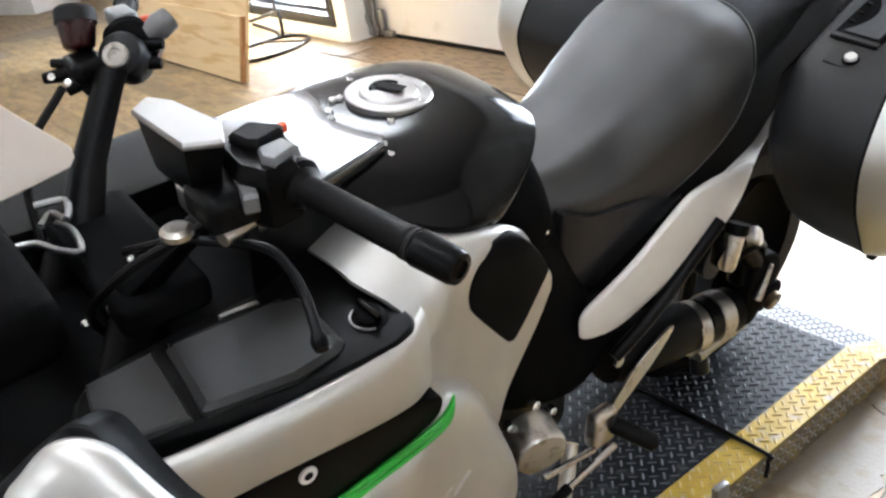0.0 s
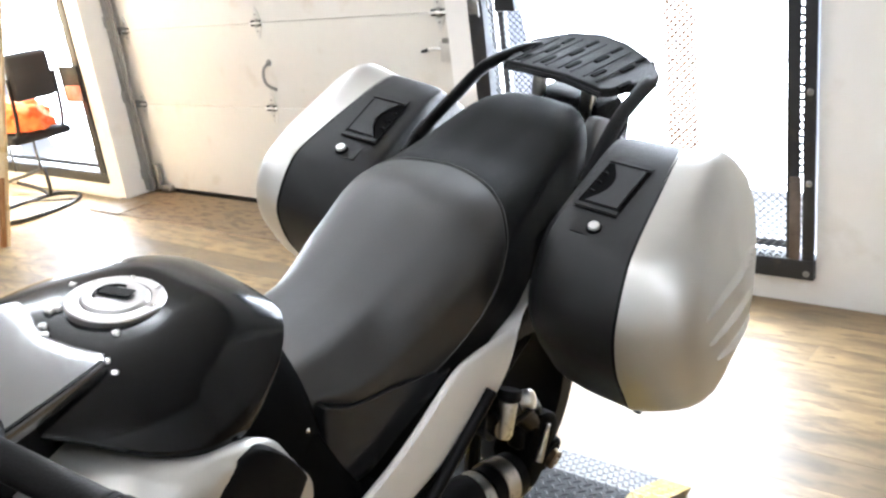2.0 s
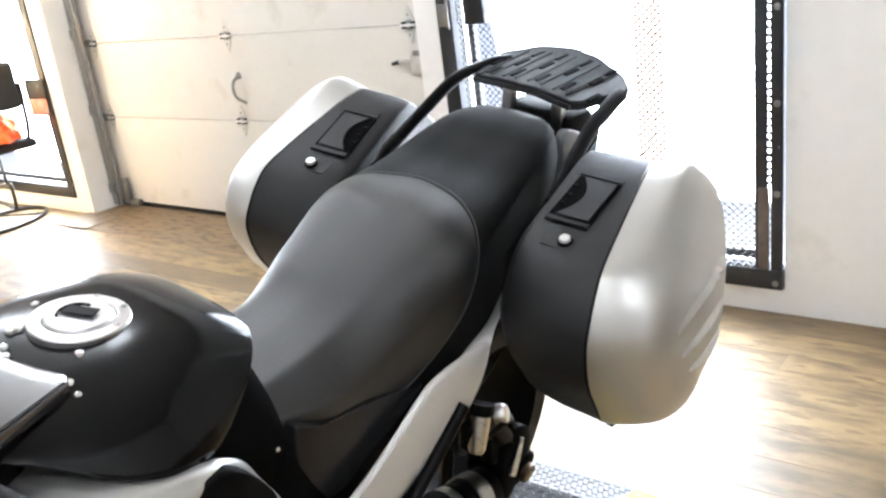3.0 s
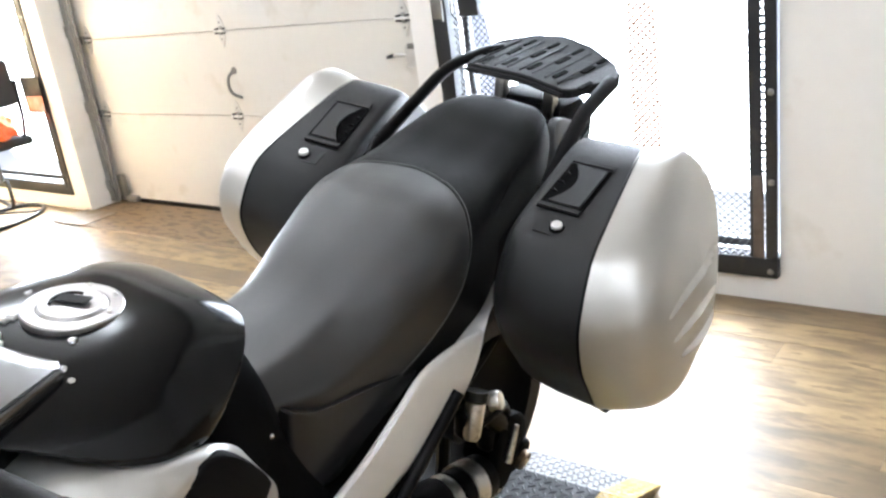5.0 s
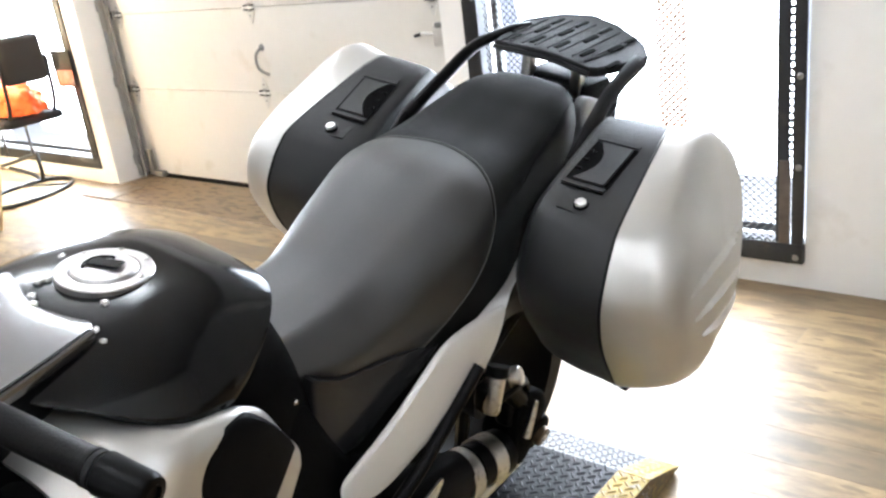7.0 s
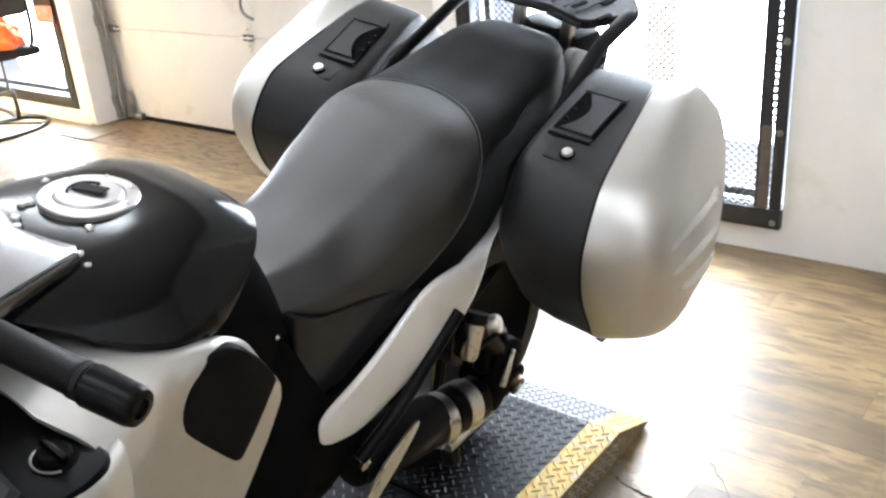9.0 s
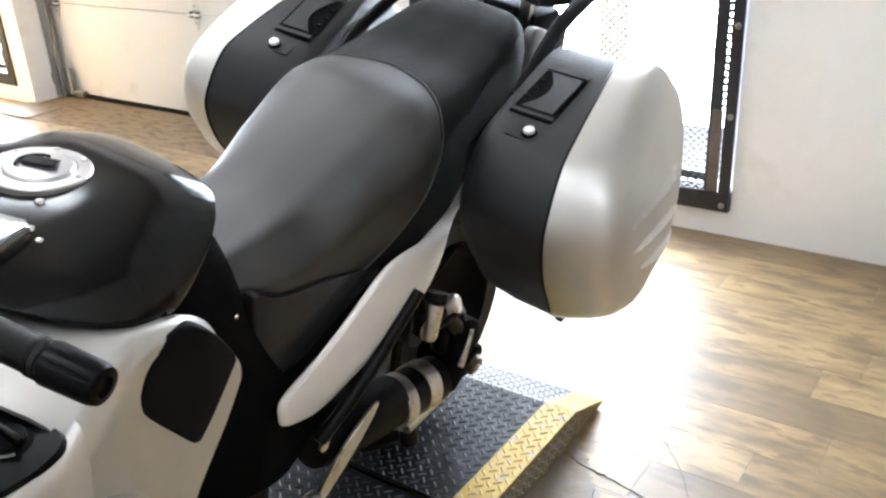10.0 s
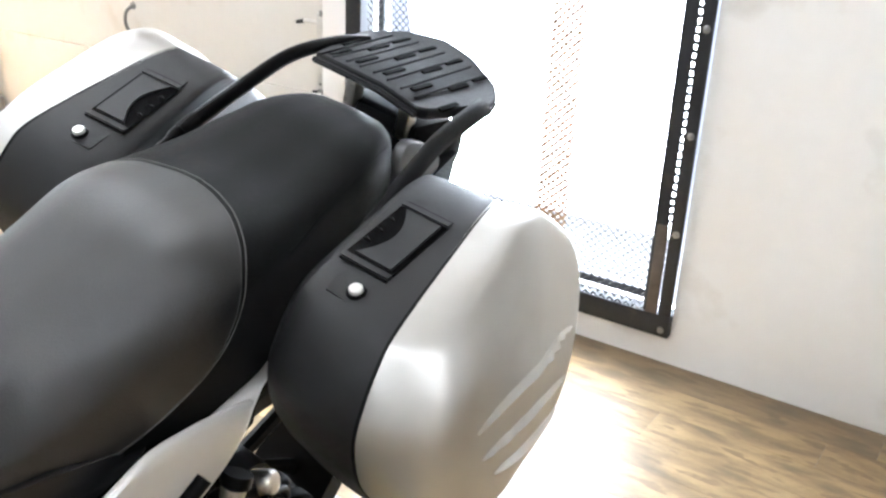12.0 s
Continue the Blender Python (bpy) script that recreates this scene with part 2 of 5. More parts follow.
def add_tube(bm, path, radius, sides=10, ends=True):
    path = [Vector(tuple(p)) for p in path]
    radii = radius if isinstance(radius, (list, tuple)) else [radius] * len(path)
    rings, side = [], None
    for i, p in enumerate(path):
        d = (path[min(i + 1, len(path) - 1)] - path[max(i - 1, 0)]).normalized()
        if side is None:
            side = d.cross(Vector((0, 0, 1)) if abs(d.z) < 0.9 else Vector((1, 0, 0))).normalized()
        side = (side - d * side.dot(d)).normalized()
        up = d.cross(side)
        rings.append([p + (side * math.cos(a) + up * math.sin(a)) * radii[i] for a in (2 * math.pi * k / sides for k in range(sides))])
    return add_loft(bm, rings, ends)


def tube(path, radius, sides=10):
    return add_tube(bmesh.new(), path, radius, sides)


def add_box(bm, lo, hi, bevel=0.0, segments=2, m=None):
    made = bmesh.ops.create_cube(bm, size=1)["verts"]
    lo, hi = Vector(lo), Vector(hi)
    for v in made:
        v.co = Vector([(lo[k] + hi[k]) / 2 + v.co[k] * (hi[k] - lo[k]) for k in range(3)])
    if bevel:
        edges = list({e for v in made for e in v.link_edges})
        got = bmesh.ops.bevel(bm, geom=edges, offset=bevel, segments=segments, affect="EDGES", profile=0.5)
        made = list({v for f in got["faces"] for v in f.verts} | {v for v in made if v.is_valid})
    if m is not None:
        for v in made:
            v.co = m @ v.co
    return bm


def box(lo, hi, bevel=0.0, segments=2, m=None):
    return add_box(bmesh.new(), lo, hi, bevel, segments, m)


def turned(profile, axis_from, axis_to, sides=24):
    """A turned body: profile rows of (share along the axis in metres, radius)."""
    a, d = Vector(axis_from), (Vector(axis_to) - Vector(axis_from)).normalized()
    s = d.cross(Vector((0, 0, 1)) if abs(d.z) < 0.9 else Vector((1, 0, 0))).normalized()
    u = d.cross(s)
    return loft([[a + d * h + (s * math.cos(t) + u * math.sin(t)) * max(r, 0.0004) for t in (2 * math.pi * k / sides for k in range(sides))] for h, r in profile])


def pillow(outline, place, height, thick, steps=((1.0, 0.0), (0.96, 0.35), (0.85, 0.65), (0.6, 0.9), (0.3, 1.0))):
    """A closed outline swelling towards its middle; place maps (u, v, w) to a point, w along the swelling."""
    c = sum(np.array(p, float) for p in outline) / len(outline)
    rings = [[place(*(c + (p - c) * 0.99), -thick) for p in outline], [place(*p, -thick * 0.7) for p in outline]]
    for s, h in steps:
        rings.append([place(*(c + (p - c) * s), h * height) for p in outline])
    return loft(rings)


def prism(outline, place, w0, w1, bevel=0.0):
    rings = []
    c = sum(np.array(p, float) for p in outline) / len(outline)
    span = max(np.linalg.norm(p - c) for p in outline)
    k = 1 - bevel / span if bevel else 1
    rings = [[place(*(c + (p - c) * k), w0) for p in outline]] if bevel else []
    e = math.copysign(bevel, w1 - w0)
    rings += [[place(*p, w0 + e) for p in outline], [place(*p, w1 - e) for p in outline]]
    if bevel:
        rings.append([place(*(c + (p - c) * k), w1) for p in outline])
    return loft(rings)


# ---- the room ----
NORTH, BACK = 1.80, 2.05          # inner and outer face of the north wall
DOOR_L, DOOR_R, DOOR_TOP = -4.31, -1.42, 2.42
WIN_L, WIN_R, WIN_LOW, WIN_TOP = -1.28, 0.106, 0.10, 2.30
LWIN_L, LWIN_R = -6.15, -4.47
WEST, EAST, SOUTH, HEIGHT = -11.5, 3.2, -6.0, 3.2


def setting(name, bm, mat, label, category):
    return thing(name, bm, mat, label, category, kind="structure")


bm = bmesh.new()
for x0, x1, z0, z1 in ((WEST, LWIN_L, 0, HEIGHT), (LWIN_L, LWIN_R, 0, WIN_LOW), (LWIN_L, LWIN_R, WIN_TOP, HEIGHT), (LWIN_R, DOOR_L, 0, HEIGHT),
                       (DOOR_L, DOOR_R, DOOR_TOP, HEIGHT), (DOOR_R, WIN_L, 0, HEIGHT), (WIN_L, WIN_R, 0, WIN_LOW), (WIN_L, WIN_R, WIN_TOP, HEIGHT), (WIN_R, EAST, 0, HEIGHT)):
    add_box(bm, (x0, NORTH, z0), (x1, BACK, z1))
bmesh.ops.remove_doubles(bm, verts=bm.verts, dist=0.0005)
setting("wall_north", bm, WALL, "white painted plaster wall with door and windows", "wall")
# South and west walls are unseen; their darker tone dims what the bike reflects.
setting("wall_south", box((WEST, SOUTH - 0.2, 0), (EAST, SOUTH, HEIGHT)), FAR_WALL, "unseen beige wall toned down to dim reflections", "wall")
setting("wall_west", box((WEST - 0.2, SOUTH, 0), (WEST, BACK, HEIGHT)), FAR_WALL, "unseen beige wall toned down to dim reflections", "wall")
# Unseen east wall, kept near and white to throw light onto the bike's flank.
setting("wall_east", box((EAST, SOUTH, 0), (EAST + 0.2, BACK, HEIGHT)), WALL, "unseen white wall set close to bounce light", "wall")
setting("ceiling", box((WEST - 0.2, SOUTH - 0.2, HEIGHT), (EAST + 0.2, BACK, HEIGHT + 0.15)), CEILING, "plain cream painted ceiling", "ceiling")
setting("partition_wall", box((0.87, 1.155, 0), (1.02, NORTH - 0.002, 2.6), 0.004), WALL, "short white partition wall standing on the floor", "wall")
setting("ground", box((-60, BACK + 0.002, -0.2), (60, 120, -0.02)), CONCRETE, "pale outdoor concrete ground", "ground")
floor = setting("floor", box((WEST, SOUTH, -0.2), (EAST, BACK, -0.004)), PATCH, "vinyl plank floor over screed", "floor")


def window(name, x0, x1, z0, z1, screen):
    w = tagged(new(name), "tall window with a dark metal frame" + (" behind a diamond mesh guard" if screen else " in a white wall"), "window", kind="structure")
    w.location = (x0, NORTH, z0)
    wd, h = x1 - x0, z1 - z0
    f = 0.075
    y0, y1 = (-0.03, 0.05) if screen else (-0.012, 0.06)
    for lo, hi in (((0, y0, 0), (wd, y1, f)), ((0, y0, h - f), (wd, y1, h)), ((0, y0, f), (f, y1, h - f)), ((wd - (0.042 if screen else f), y0, f), (wd, -0.018 if screen else y1, h - f))):
        part("window_frame", box(lo, hi, 0.004), FRAME, w)
    for lo, hi in (((f, 0.07, f), (f + 0.03, 0.1, h - f)), ((f + 0.03, 0.07, f), (wd - f - 0.03, 0.1, f + 0.03))) + (() if screen else (((wd - f - 0.03, 0.07, f), (wd - f, 0.1, h - f)),)):
        part("glazing_bead", box(lo, hi, 0.003), FRAME, w)
    pane = part("pane", box((f, 0.082, f), (wd - f, 0.088, h - f)), GLASS, w)
    pane.visible_shadow = False
    return w, wd, h, f


win, wd, h, f = window("window_1", WIN_L, WIN_R, WIN_LOW, WIN_TOP, True)
# diamond mesh guard: two families of flat strands
bm = bmesh.new()
a, b = 0.030, 0.0135
for k in range(int(wd / a) + int(h / b) + 4):
    for s in (1, -1):
        x = -h / b * a + k * a if s > 0 else k * a
        pts = []
        for z in (f, h - f):
            pts.append((x + s * z / b * a * 0.5, z))
        (xa, za), (xb, zb) = pts
        lo, hi = 0.5 * f, wd - 0.5 * f
        t0, t1 = sorted(((lo - xa) / (xb - xa), (hi - xa) / (xb - xa)))
        t0, t1 = max(0, t0), min(1, t1)
        if t1 <= t0:
            continue
        p = [Vector((xa + (xb - xa) * t, 0.012 + 0.001 * s, za + (zb - za) * t)) for t in (t0, t1)]
        add_tube(bm, p, 0.0019, 3, False)
part("diamond_mesh", bm, MESH, win, "expanded steel diamond mesh")
# lapped strip where two mesh sheets meet, its strands standing closer and rusty
bm = bmesh.new()
x0, x1 = 0.845, 0.945
for k in range(int((h - 2 * f) / 0.027)):
    z = f + 0.027 * k
    for j in range(4):
        x = x0 + 0.03 * j
        for dx, dz in ((0.015, 0.0135), (0.015, -0.0135)):
            add_tube(bm, [(x, 0.005, z), (x + dx, 0.005, z + dz)], 0.0044, 4, False)
            add_tube(bm, [(x + 0.03, 0.004, z), (x + 0.03 - dx, 0.004, z + dz)], 0.0044, 4, False)
part("mesh_lap", bm, LAP, win, "rusty lap of two mesh sheets")
for k in range(7):
    z = 0.358 + 0.314 * k
    part("screw", turned(((0, 0.012), (0.004, 0.011), (0.007, 0.006)), (wd - 0.020, -0.03, z), (wd - 0.020, -0.05, z), 12), ZINC, win)
part("screw", turned(((0, 0.012), (0.004, 0.011), (0.007, 0.006)), (wd - 0.025, -0.03, 0.025), (wd - 0.025, -0.05, 0.025), 12), ZINC, win)
# perforated upright channel beside the frame
bm = bmesh.new()
for k in range(80):
    z = 0.39 + 0.025 * k
    if z < h - f:
        add_box(bm, (wd - 0.056, -0.026, z), (wd - 0.040, -0.020, z + 0.010))
add_box(bm, (wd - 0.096, -0.028, f), (wd - 0.052, -0.020, h - f), 0.002, 1)
part("perforated_channel", bm, FRAME, win)
part("rusty_channel", box((wd - 0.084, -0.036, f + 0.002), (wd - 0.046, -0.022, 0.38), 0.004), RUST, win, "rusty lower channel piece")
bm = bmesh.new()
for k in range(42):
    x = f + 0.03 * k
    if x < wd - f - 0.03:
        add_tube(bm, [(x, -0.02, f - 0.004), (x + 0.015, -0.024, f + 0.012), (x + 0.03, -0.02, f - 0.004)], 0.0035, 5)
part("cut_mesh_edge", bm, FRAME, win)
part("hinge_bracket", box((0.014, -0.044, 0.98), (0.060, -0.031, 1.07), 0.004), ZINC, win)
part("hinge_pin", tube([(0.066, -0.045, 0.97), (0.066, -0.045, 1.09), (0.115, -0.045, 1.09), (0.115, -0.045, 1.0)], 0.005, 8), ZINC, win)
part("latch_box", box((0.150, -0.052, 0.985), (0.247, -0.006, 1.16), 0.005), FRAME, win, "dark steel latch box")
window("window_2", LWIN_L, LWIN_R, WIN_LOW, WIN_TOP, False)

# sectional overhead door
door = tagged(new("garage_door"), "cream sectional overhead garage door, closed", "garage door", kind="structure")
door.location = (DOOR_L, 2.03, 0)
DW = DOOR_R - DOOR_L
levels = (0.03, 0.598, 1.068, 1.538, 2.008, 2.47)
for z0, z1 in zip(levels, levels[1:]):
    part("door_panel", box((0.0, 0, z0 + 0.0015), (DW, 0.045, z1 - 0.0015), 0.003, 1), DOOR, door)
part("bottom_seal", box((0.0, -0.004, 0.0), (DW, 0.04, 0.031), 0.004, 1), RUBBER, door)


def hinge(x, z, side):
    leaf = [np.array(p) for p in ((-0.034, 0.012), (-0.030, 0.024), (-0.007, 0.082), (0.0, 0.088), (0.007, 0.082), (0.030, 0.024), (0.034, 0.012))]
    hg = part("hinge", prism(leaf, lambda u, v, w: (x + u, -w, z + v), 0.001, 0.005, 0.001), LEAF, door, "pale zinc plated hinge")
    part("leaf", prism(leaf, lambda u, v, w: (x - u, -w, z - v), 0.001, 0.005, 0.001), LEAF, hg)
    part("knuckle", box((x - 0.036, -0.020, z - 0.016), (x - 0.012, -0.001, z + 0.016), 0.003), BLACK_TUBE, hg)
    part("knuckle", box((x + 0.018, -0.020, z - 0.016), (x + 0.036, -0.001, z + 0.016), 0.003), BLACK_TUBE, hg)
    part("hinge_pin", tube([(x - 0.042, -0.015, z), (x + 0.042, -0.015, z)], 0.008, 10), NICKEL, hg)
    part("tongue", box((x - 0.011, -0.010, z - 0.024), (x + 0.017, -0.001, z + 0.024), 0.002), ZINC, hg)
    for k in (-1, 1):
        part("rivet", turned(((0, 0.006), (0.003, 0.006), (0.004, 0.003)), (x, -0.005, z + 0.045 * k), (x, -0.02, z + 0.045 * k), 8), ZINC, hg)
    if side:
        part("roller_stem", tube([(x - 0.1, -0.02, z + 0.01), (x, -0.02, z + 0.01)], 0.006, 8), STEEL, hg)
        part("roller_bracket", box((x - 0.05, -0.03, z - 0.02), (x - 0.012, -0.012, z + 0.028), 0.003), ZINC, hg)


for z in levels[1:-1]:
    for x in (0.10, 1.385, 2.67):
        hinge(x, z, x < 0.2)
track = tagged(new("door_track"), "galvanised upright door track with brackets", "door track", kind="structure")
track.location = (DOOR_L, 1.955, 0)
part("rail", loft([[(0.0, 0.03, z), (0.0, 0.0, z), (0.055, 0.0, z), (0.055, 0.03, z), (0.048, 0.03, z), (0.048, 0.006, z), (0.007, 0.006, z), (0.007, 0.03, z)] for z in (0.02, 2.4)]), ZINC, track)
part("angle_flange", box((0.075, -0.002, 0.02), (0.1, 0.001, 2.4)), ZINC, track)
for z in (0.10, 0.62, 1.1, 1.6):
    part("bracket", box((-0.0, -0.012, z), (0.05, -0.002, z + 0.07), 0.003), ZINC, track)
    part("bolt", turned(((0, 0.008), (0.006, 0.008)), (0.03, -0.012, z + 0.03), (0.03, -0.03, z + 0.03), 6), ZINC, track)
part("foot_plate", box((0.10, 0.02, 0.03), (0.15, 0.05, 0.20), 0.003), ZINC, track)
part("foot_bracket", box((0.15, 0.02, 0.02), (0.25, 0.06, 0.06), 0.006), ZINC, track)
# pull handle and side latch on the door
hd = tagged(new("door_handle"), "bent steel pull handle on the garage door", "door handle", kind="structure")
hd.location = (-2.88, 2.03, 0.70)
part("grip", tube(spline([(-0.01, -0.004, 0.15), (-0.03, -0.03, 0.12), (-0.035, -0.036, 0.07), (-0.02, -0.03, 0.03), (0.02, -0.004, 0.0)], 5), 0.008, 8), ZINC, hd)
part("mount", turned(((0, 0.02), (0.006, 0.018)), (-0.01, 0.0, 0.15), (-0.01, -0.03, 0.15), 12), ZINC, hd)
lt = tagged(new("side_latch"), "steel slide latch on the garage door", "latch", kind="structure")
lt.location = (-1.62, 2.03, 0.90)
part("plate", box((-0.02, -0.030, -0.055), (0.10, 0, 0.045), 0.004), LEAF, lt, "pale zinc latch case")
part("bolt_bar", box((0.0, -0.034, 0.03), (0.18, -0.020, 0.055), 0.004), ZINC, lt)
lever = part("lever", tube([(0.0, -0.02, 0.0), (-0.06, -0.03, 0.006), (-0.09, -0.033, 0.004)], [0.008, 0.009, 0.008], 8), LEAF, lt)
part("tip", tube([(-0.085, -0.033, 0.004), (-0.125, -0.035, -0.004)], [0.010, 0.008], 8), BLACK_TUBE, lever, "black rubber tip")

# old wooden floor strip along the door, and a loose board on it
bm = bmesh.new()
rng = random.Random(3)
x = DOOR_L + 0.01
edge = [(x + 0.24 * k, 1.56 + rng.uniform(-0.012, 0.012)) for k in range(14)]
rings = [[(px, py, z) for px, py in edge] for z in (-0.003, 0.006)]
rows = [[(px, 2.03, 0.006) for px, py in edge], [(px, py + 0.01, 0.007) for px, py in edge], [(px, py, -0.003) for px, py in edge]]
setting("threshold", loft(rows, False, False), STRIP, "worn brown wooden threshold strip before the garage door", "floor")
setting("threshold_patch", box((-4.36, 1.55, 0.004), (-4.02, 1.80, 0.012), 0.003, 1, Matrix.Identity(4)), PATCH, "loose grey metal cover plate on the floor", "floor plate")

# torn screed patch and seams beside the lift
patch = [(0.17, -1.0), (0.42, -0.9), (0.40, -0.45), (0.47, -0.15), (0.36, 0.05), (0.33, 0.2), (0.29, 0.29), (0.25, 0.33), (0.215, 0.37), (0.17, 0.30)]
pp = [np.array((x + rng.uniform(-0.012, 0.012), y + rng.uniform(-0.012, 0.012))) for x, y in (tuple(q) for q in spline(patch, 6, True))]
setting("floor_patch", loft([[(x, y, z) for x, y in pp] for z in (-0.003, 0.0015)]), PATCH, "torn grey screed patch in the vinyl floor", "floor")
for wide, path in ((0.0024, [(0.2, 0.345, 0.001), (0.24, 0.33, 0.001), (0.30, 0.32, 0.001), (0.42, 0.29, 0.001), (0.6, 0.2, 0.001), (0.8, 0.05, 0.001)]),
             (0.0008, [(0.36, 0.53, 0.001), (0.45, 0.42, 0.001), (0.52, 0.3, 0.001)]),
             (0.0016, [(0.30, 0.27, 0.001), (0.36, 0.1, 0.001), (0.43, -0.1, 0.001), (0.42, -0.4, 0.001)])):
    pts = [(p[0] + rng.uniform(-0.004, 0.004), p[1] + rng.uniform(-0.004, 0.004), p[2]) for p in spline(path, 8)]
    setting("floor_crack", tube(pts, [wide * rng.uniform(0.5, 1.2) for _ in pts], 5), CRACK, "dark dirty crack in the floor", "crack")

# ceiling lamps
for x, y in ((-6.0, 0.42), (-4.9, 0.42), (-2.8, 0.46), (-1.55, 0.46), (-5.4, -1.3), (-3.0, -1.3), (0.1, -1.6), (2.2, -1.6), (-3.4, -4.2), (0.1, -4.2)):
    lampo = holder("ceiling_light", pose(x, y, HEIGHT - 0.09), "white twin tube fluorescent ceiling light", "ceiling light", "ceiling lights")
    part("housing", box((-0.6, -0.09, 0.03), (0.6, 0.09, 0.088), 0.01), WHITE_MARK, lampo)
    for s in (-0.05, 0.05):
        part("lamp_tube", tube([(-0.58, s, 0.012), (0.58, s, 0.012)], 0.014, 10), LAMP_WHITE, lampo)

# ---- motorcycle lift with its tread plate ----
LIFT_L, LIFT_R, LIFT_Z, BREAK, TOE, SEAM = -0.50, 0.195, 0.11, 0.375, 0.575, -0.062
YELLOW = 0.082
lift = holder("lift_platform", pose(0, 0, 0), "black diamond tread plate lift ramp with yellow edges on the floor", "lift")
FRONT = -2.1
ramp_z = lambda y: LIFT_Z if y <= BREAK else 0.020 + (LIFT_Z - 0.020) * (TOE - y) / (TOE - BREAK)


def deck(name, x0, x1, y0, y1, mat, taper=0.0):
    ys = [y for y in (y0, BREAK, y1) if y0 <= y <= y1]
    rows = []
    for y in sorted(set(ys)):
        z = ramp_z(y)
        t = taper * max(0, y - BREAK) / (TOE - BREAK)
        rows.append([(x0 - t, y, z), (x1 - t, y, z), (x1 - t, y, z - 0.004), (x0 - t, y, z - 0.004)])
    return part(name, loft(rows), mat, lift, angle=5)


deck("deck_plate", LIFT_L + YELLOW, LIFT_R - YELLOW, FRONT, SEAM - 0.006, PLATE_BLACK)
deck("deck_plate", LIFT_L + YELLOW, LIFT_R - YELLOW, SEAM + 0.004, BREAK, PLATE_BLACK)
deck("ramp_plate", LIFT_L, LIFT_R - YELLOW, BREAK + 0.001, TOE, PLATE_GLARE)
for x0 in (LIFT_L, LIFT_R - YELLOW + 0.0005):
    deck("yellow_edge", x0, x0 + YELLOW - 0.0005, FRONT, SEAM - 0.006, PLATE_YELLOW)
    deck("yellow_edge", x0, x0 + YELLOW - 0.0005, SEAM + 0.004, BREAK, PLATE_YELLOW)
deck("ramp_corner", LIFT_R - YELLOW + 0.0005, LIFT_R - 0.002, BREAK + 0.0012, TOE, PLATE_YELLOW, 0.017).location.z = 0.0006
for x0, x1 in ((LIFT_R - 0.004, LIFT_R), (LIFT_L, LIFT_L + 0.004)):
    rows = []
    for y in (FRONT, BREAK, TOE):
        z = ramp_z(y) - 0.0015
        s = -0.018 * (y - BREAK) / (TOE - BREAK) if y > BREAK and x0 > 0 else 0
        tuck = 0.018 if x0 > 0 else 0
        rows.append([(x0 + s - tuck, y, 0.002), (x1 + s - tuck, y, 0.002), (x1 + s, y, z), (x0 + s, y, z)])
    part("side_skirt", loft(rows), PLATE_TAN, lift, angle=5)
part("seam_cord", tube(spline([(-0.45, SEAM, LIFT_Z + 0.002), (-0.1, SEAM + 0.004, LIFT_Z + 0.004), (LIFT_R - 0.012, SEAM - 0.004, LIFT_Z + 0.005), (LIFT_R + 0.006, SEAM - 0.005, LIFT_Z - 0.012), (LIFT_R + 0.006, SEAM - 0.012, 0.06)], 5), 0.0045, 7), RUBBER, lift, "black cord across the plate seam")
part("lock_bracket", box((LIFT_R - 0.005, -0.24, 0.085), (LIFT_R + 0.012, -0.20, 0.135), 0.005), ZINC, lift)


def lugs(name, x0, x1, y0, y1, mat, side=False):
    """Raised diamond lugs, alternately turned, as one joined piece."""
    verts, faces = [], []
    pitch = 0.0209
    q = pitch * math.sqrt(0.5)
    reach = int(((x1 - x0) + (y1 - y0)) / q) + 2
    for i in range(-reach, reach):
        for j in range(-reach, reach):
            cx, cy = (x0 + x1) / 2 + (i - j) * q, (y0 + y1) / 2 + (i + j) * q
            if not (x0 + 0.006 < cx < x1 - 0.006 and y0 + 0.006 < cy < y1 - 0.006):
                continue
            a = radians(45 if (i + j) % 2 else -45)
            ca, sa, n = math.cos(a), math.sin(a), len(verts)
            for u, v, w in ((-0.0118, 0, 0), (-0.006, -0.0024, 0), (0.006, -0.0024, 0), (0.0118, 0, 0), (0.006, 0.0024, 0), (-0.006, 0.0024, 0), (-0.007, 0, 0.0022), (0.007, 0, 0.0022)):
                px, py = cx + u * ca - v * sa, cy + u * sa + v * ca
                if side:
                    verts.append((LIFT_R + w - 0.018 * (LIFT_Z - py) / LIFT_Z - (0.018 * (px - BREAK) / (TOE - BREAK) if px > BREAK else 0), px, py))
                else:
                    verts.append((px, py, ramp_z(py) + w))
            faces += [tuple(n + k for k in q) for q in ((0, 1, 6), (1, 2, 7, 6), (2, 3, 7), (3, 4, 7), (4, 5, 6, 7), (5, 0, 6))]
    me = bpy.data.meshes.new(name)
    me.from_pydata(verts, [], faces)
    me.materials.append(mat)
    ob = new(name, me)
    ob.parent = lift
    return tagged(ob, kind="stuff")


xa, xb = LIFT_L + YELLOW, LIFT_R - YELLOW
lugs("tread_pattern", xa, xb + 0.004, -1.2, SEAM - 0.008, LUG_BLACK)
lugs("tread_pattern", xa, xb + 0.004, SEAM + 0.006, BREAK, LUG_BLACK)
lugs("tread_pattern", xb + 0.002, LIFT_R, -1.2, SEAM - 0.008, LUG_YELLOW)
lugs("tread_pattern", xb + 0.002, LIFT_R, SEAM + 0.006, BREAK, LUG_YELLOW)
lugs("tread_pattern", LIFT_L, LIFT_R - YELLOW, BREAK + 0.003, TOE - 0.004, LUG_BLACK)
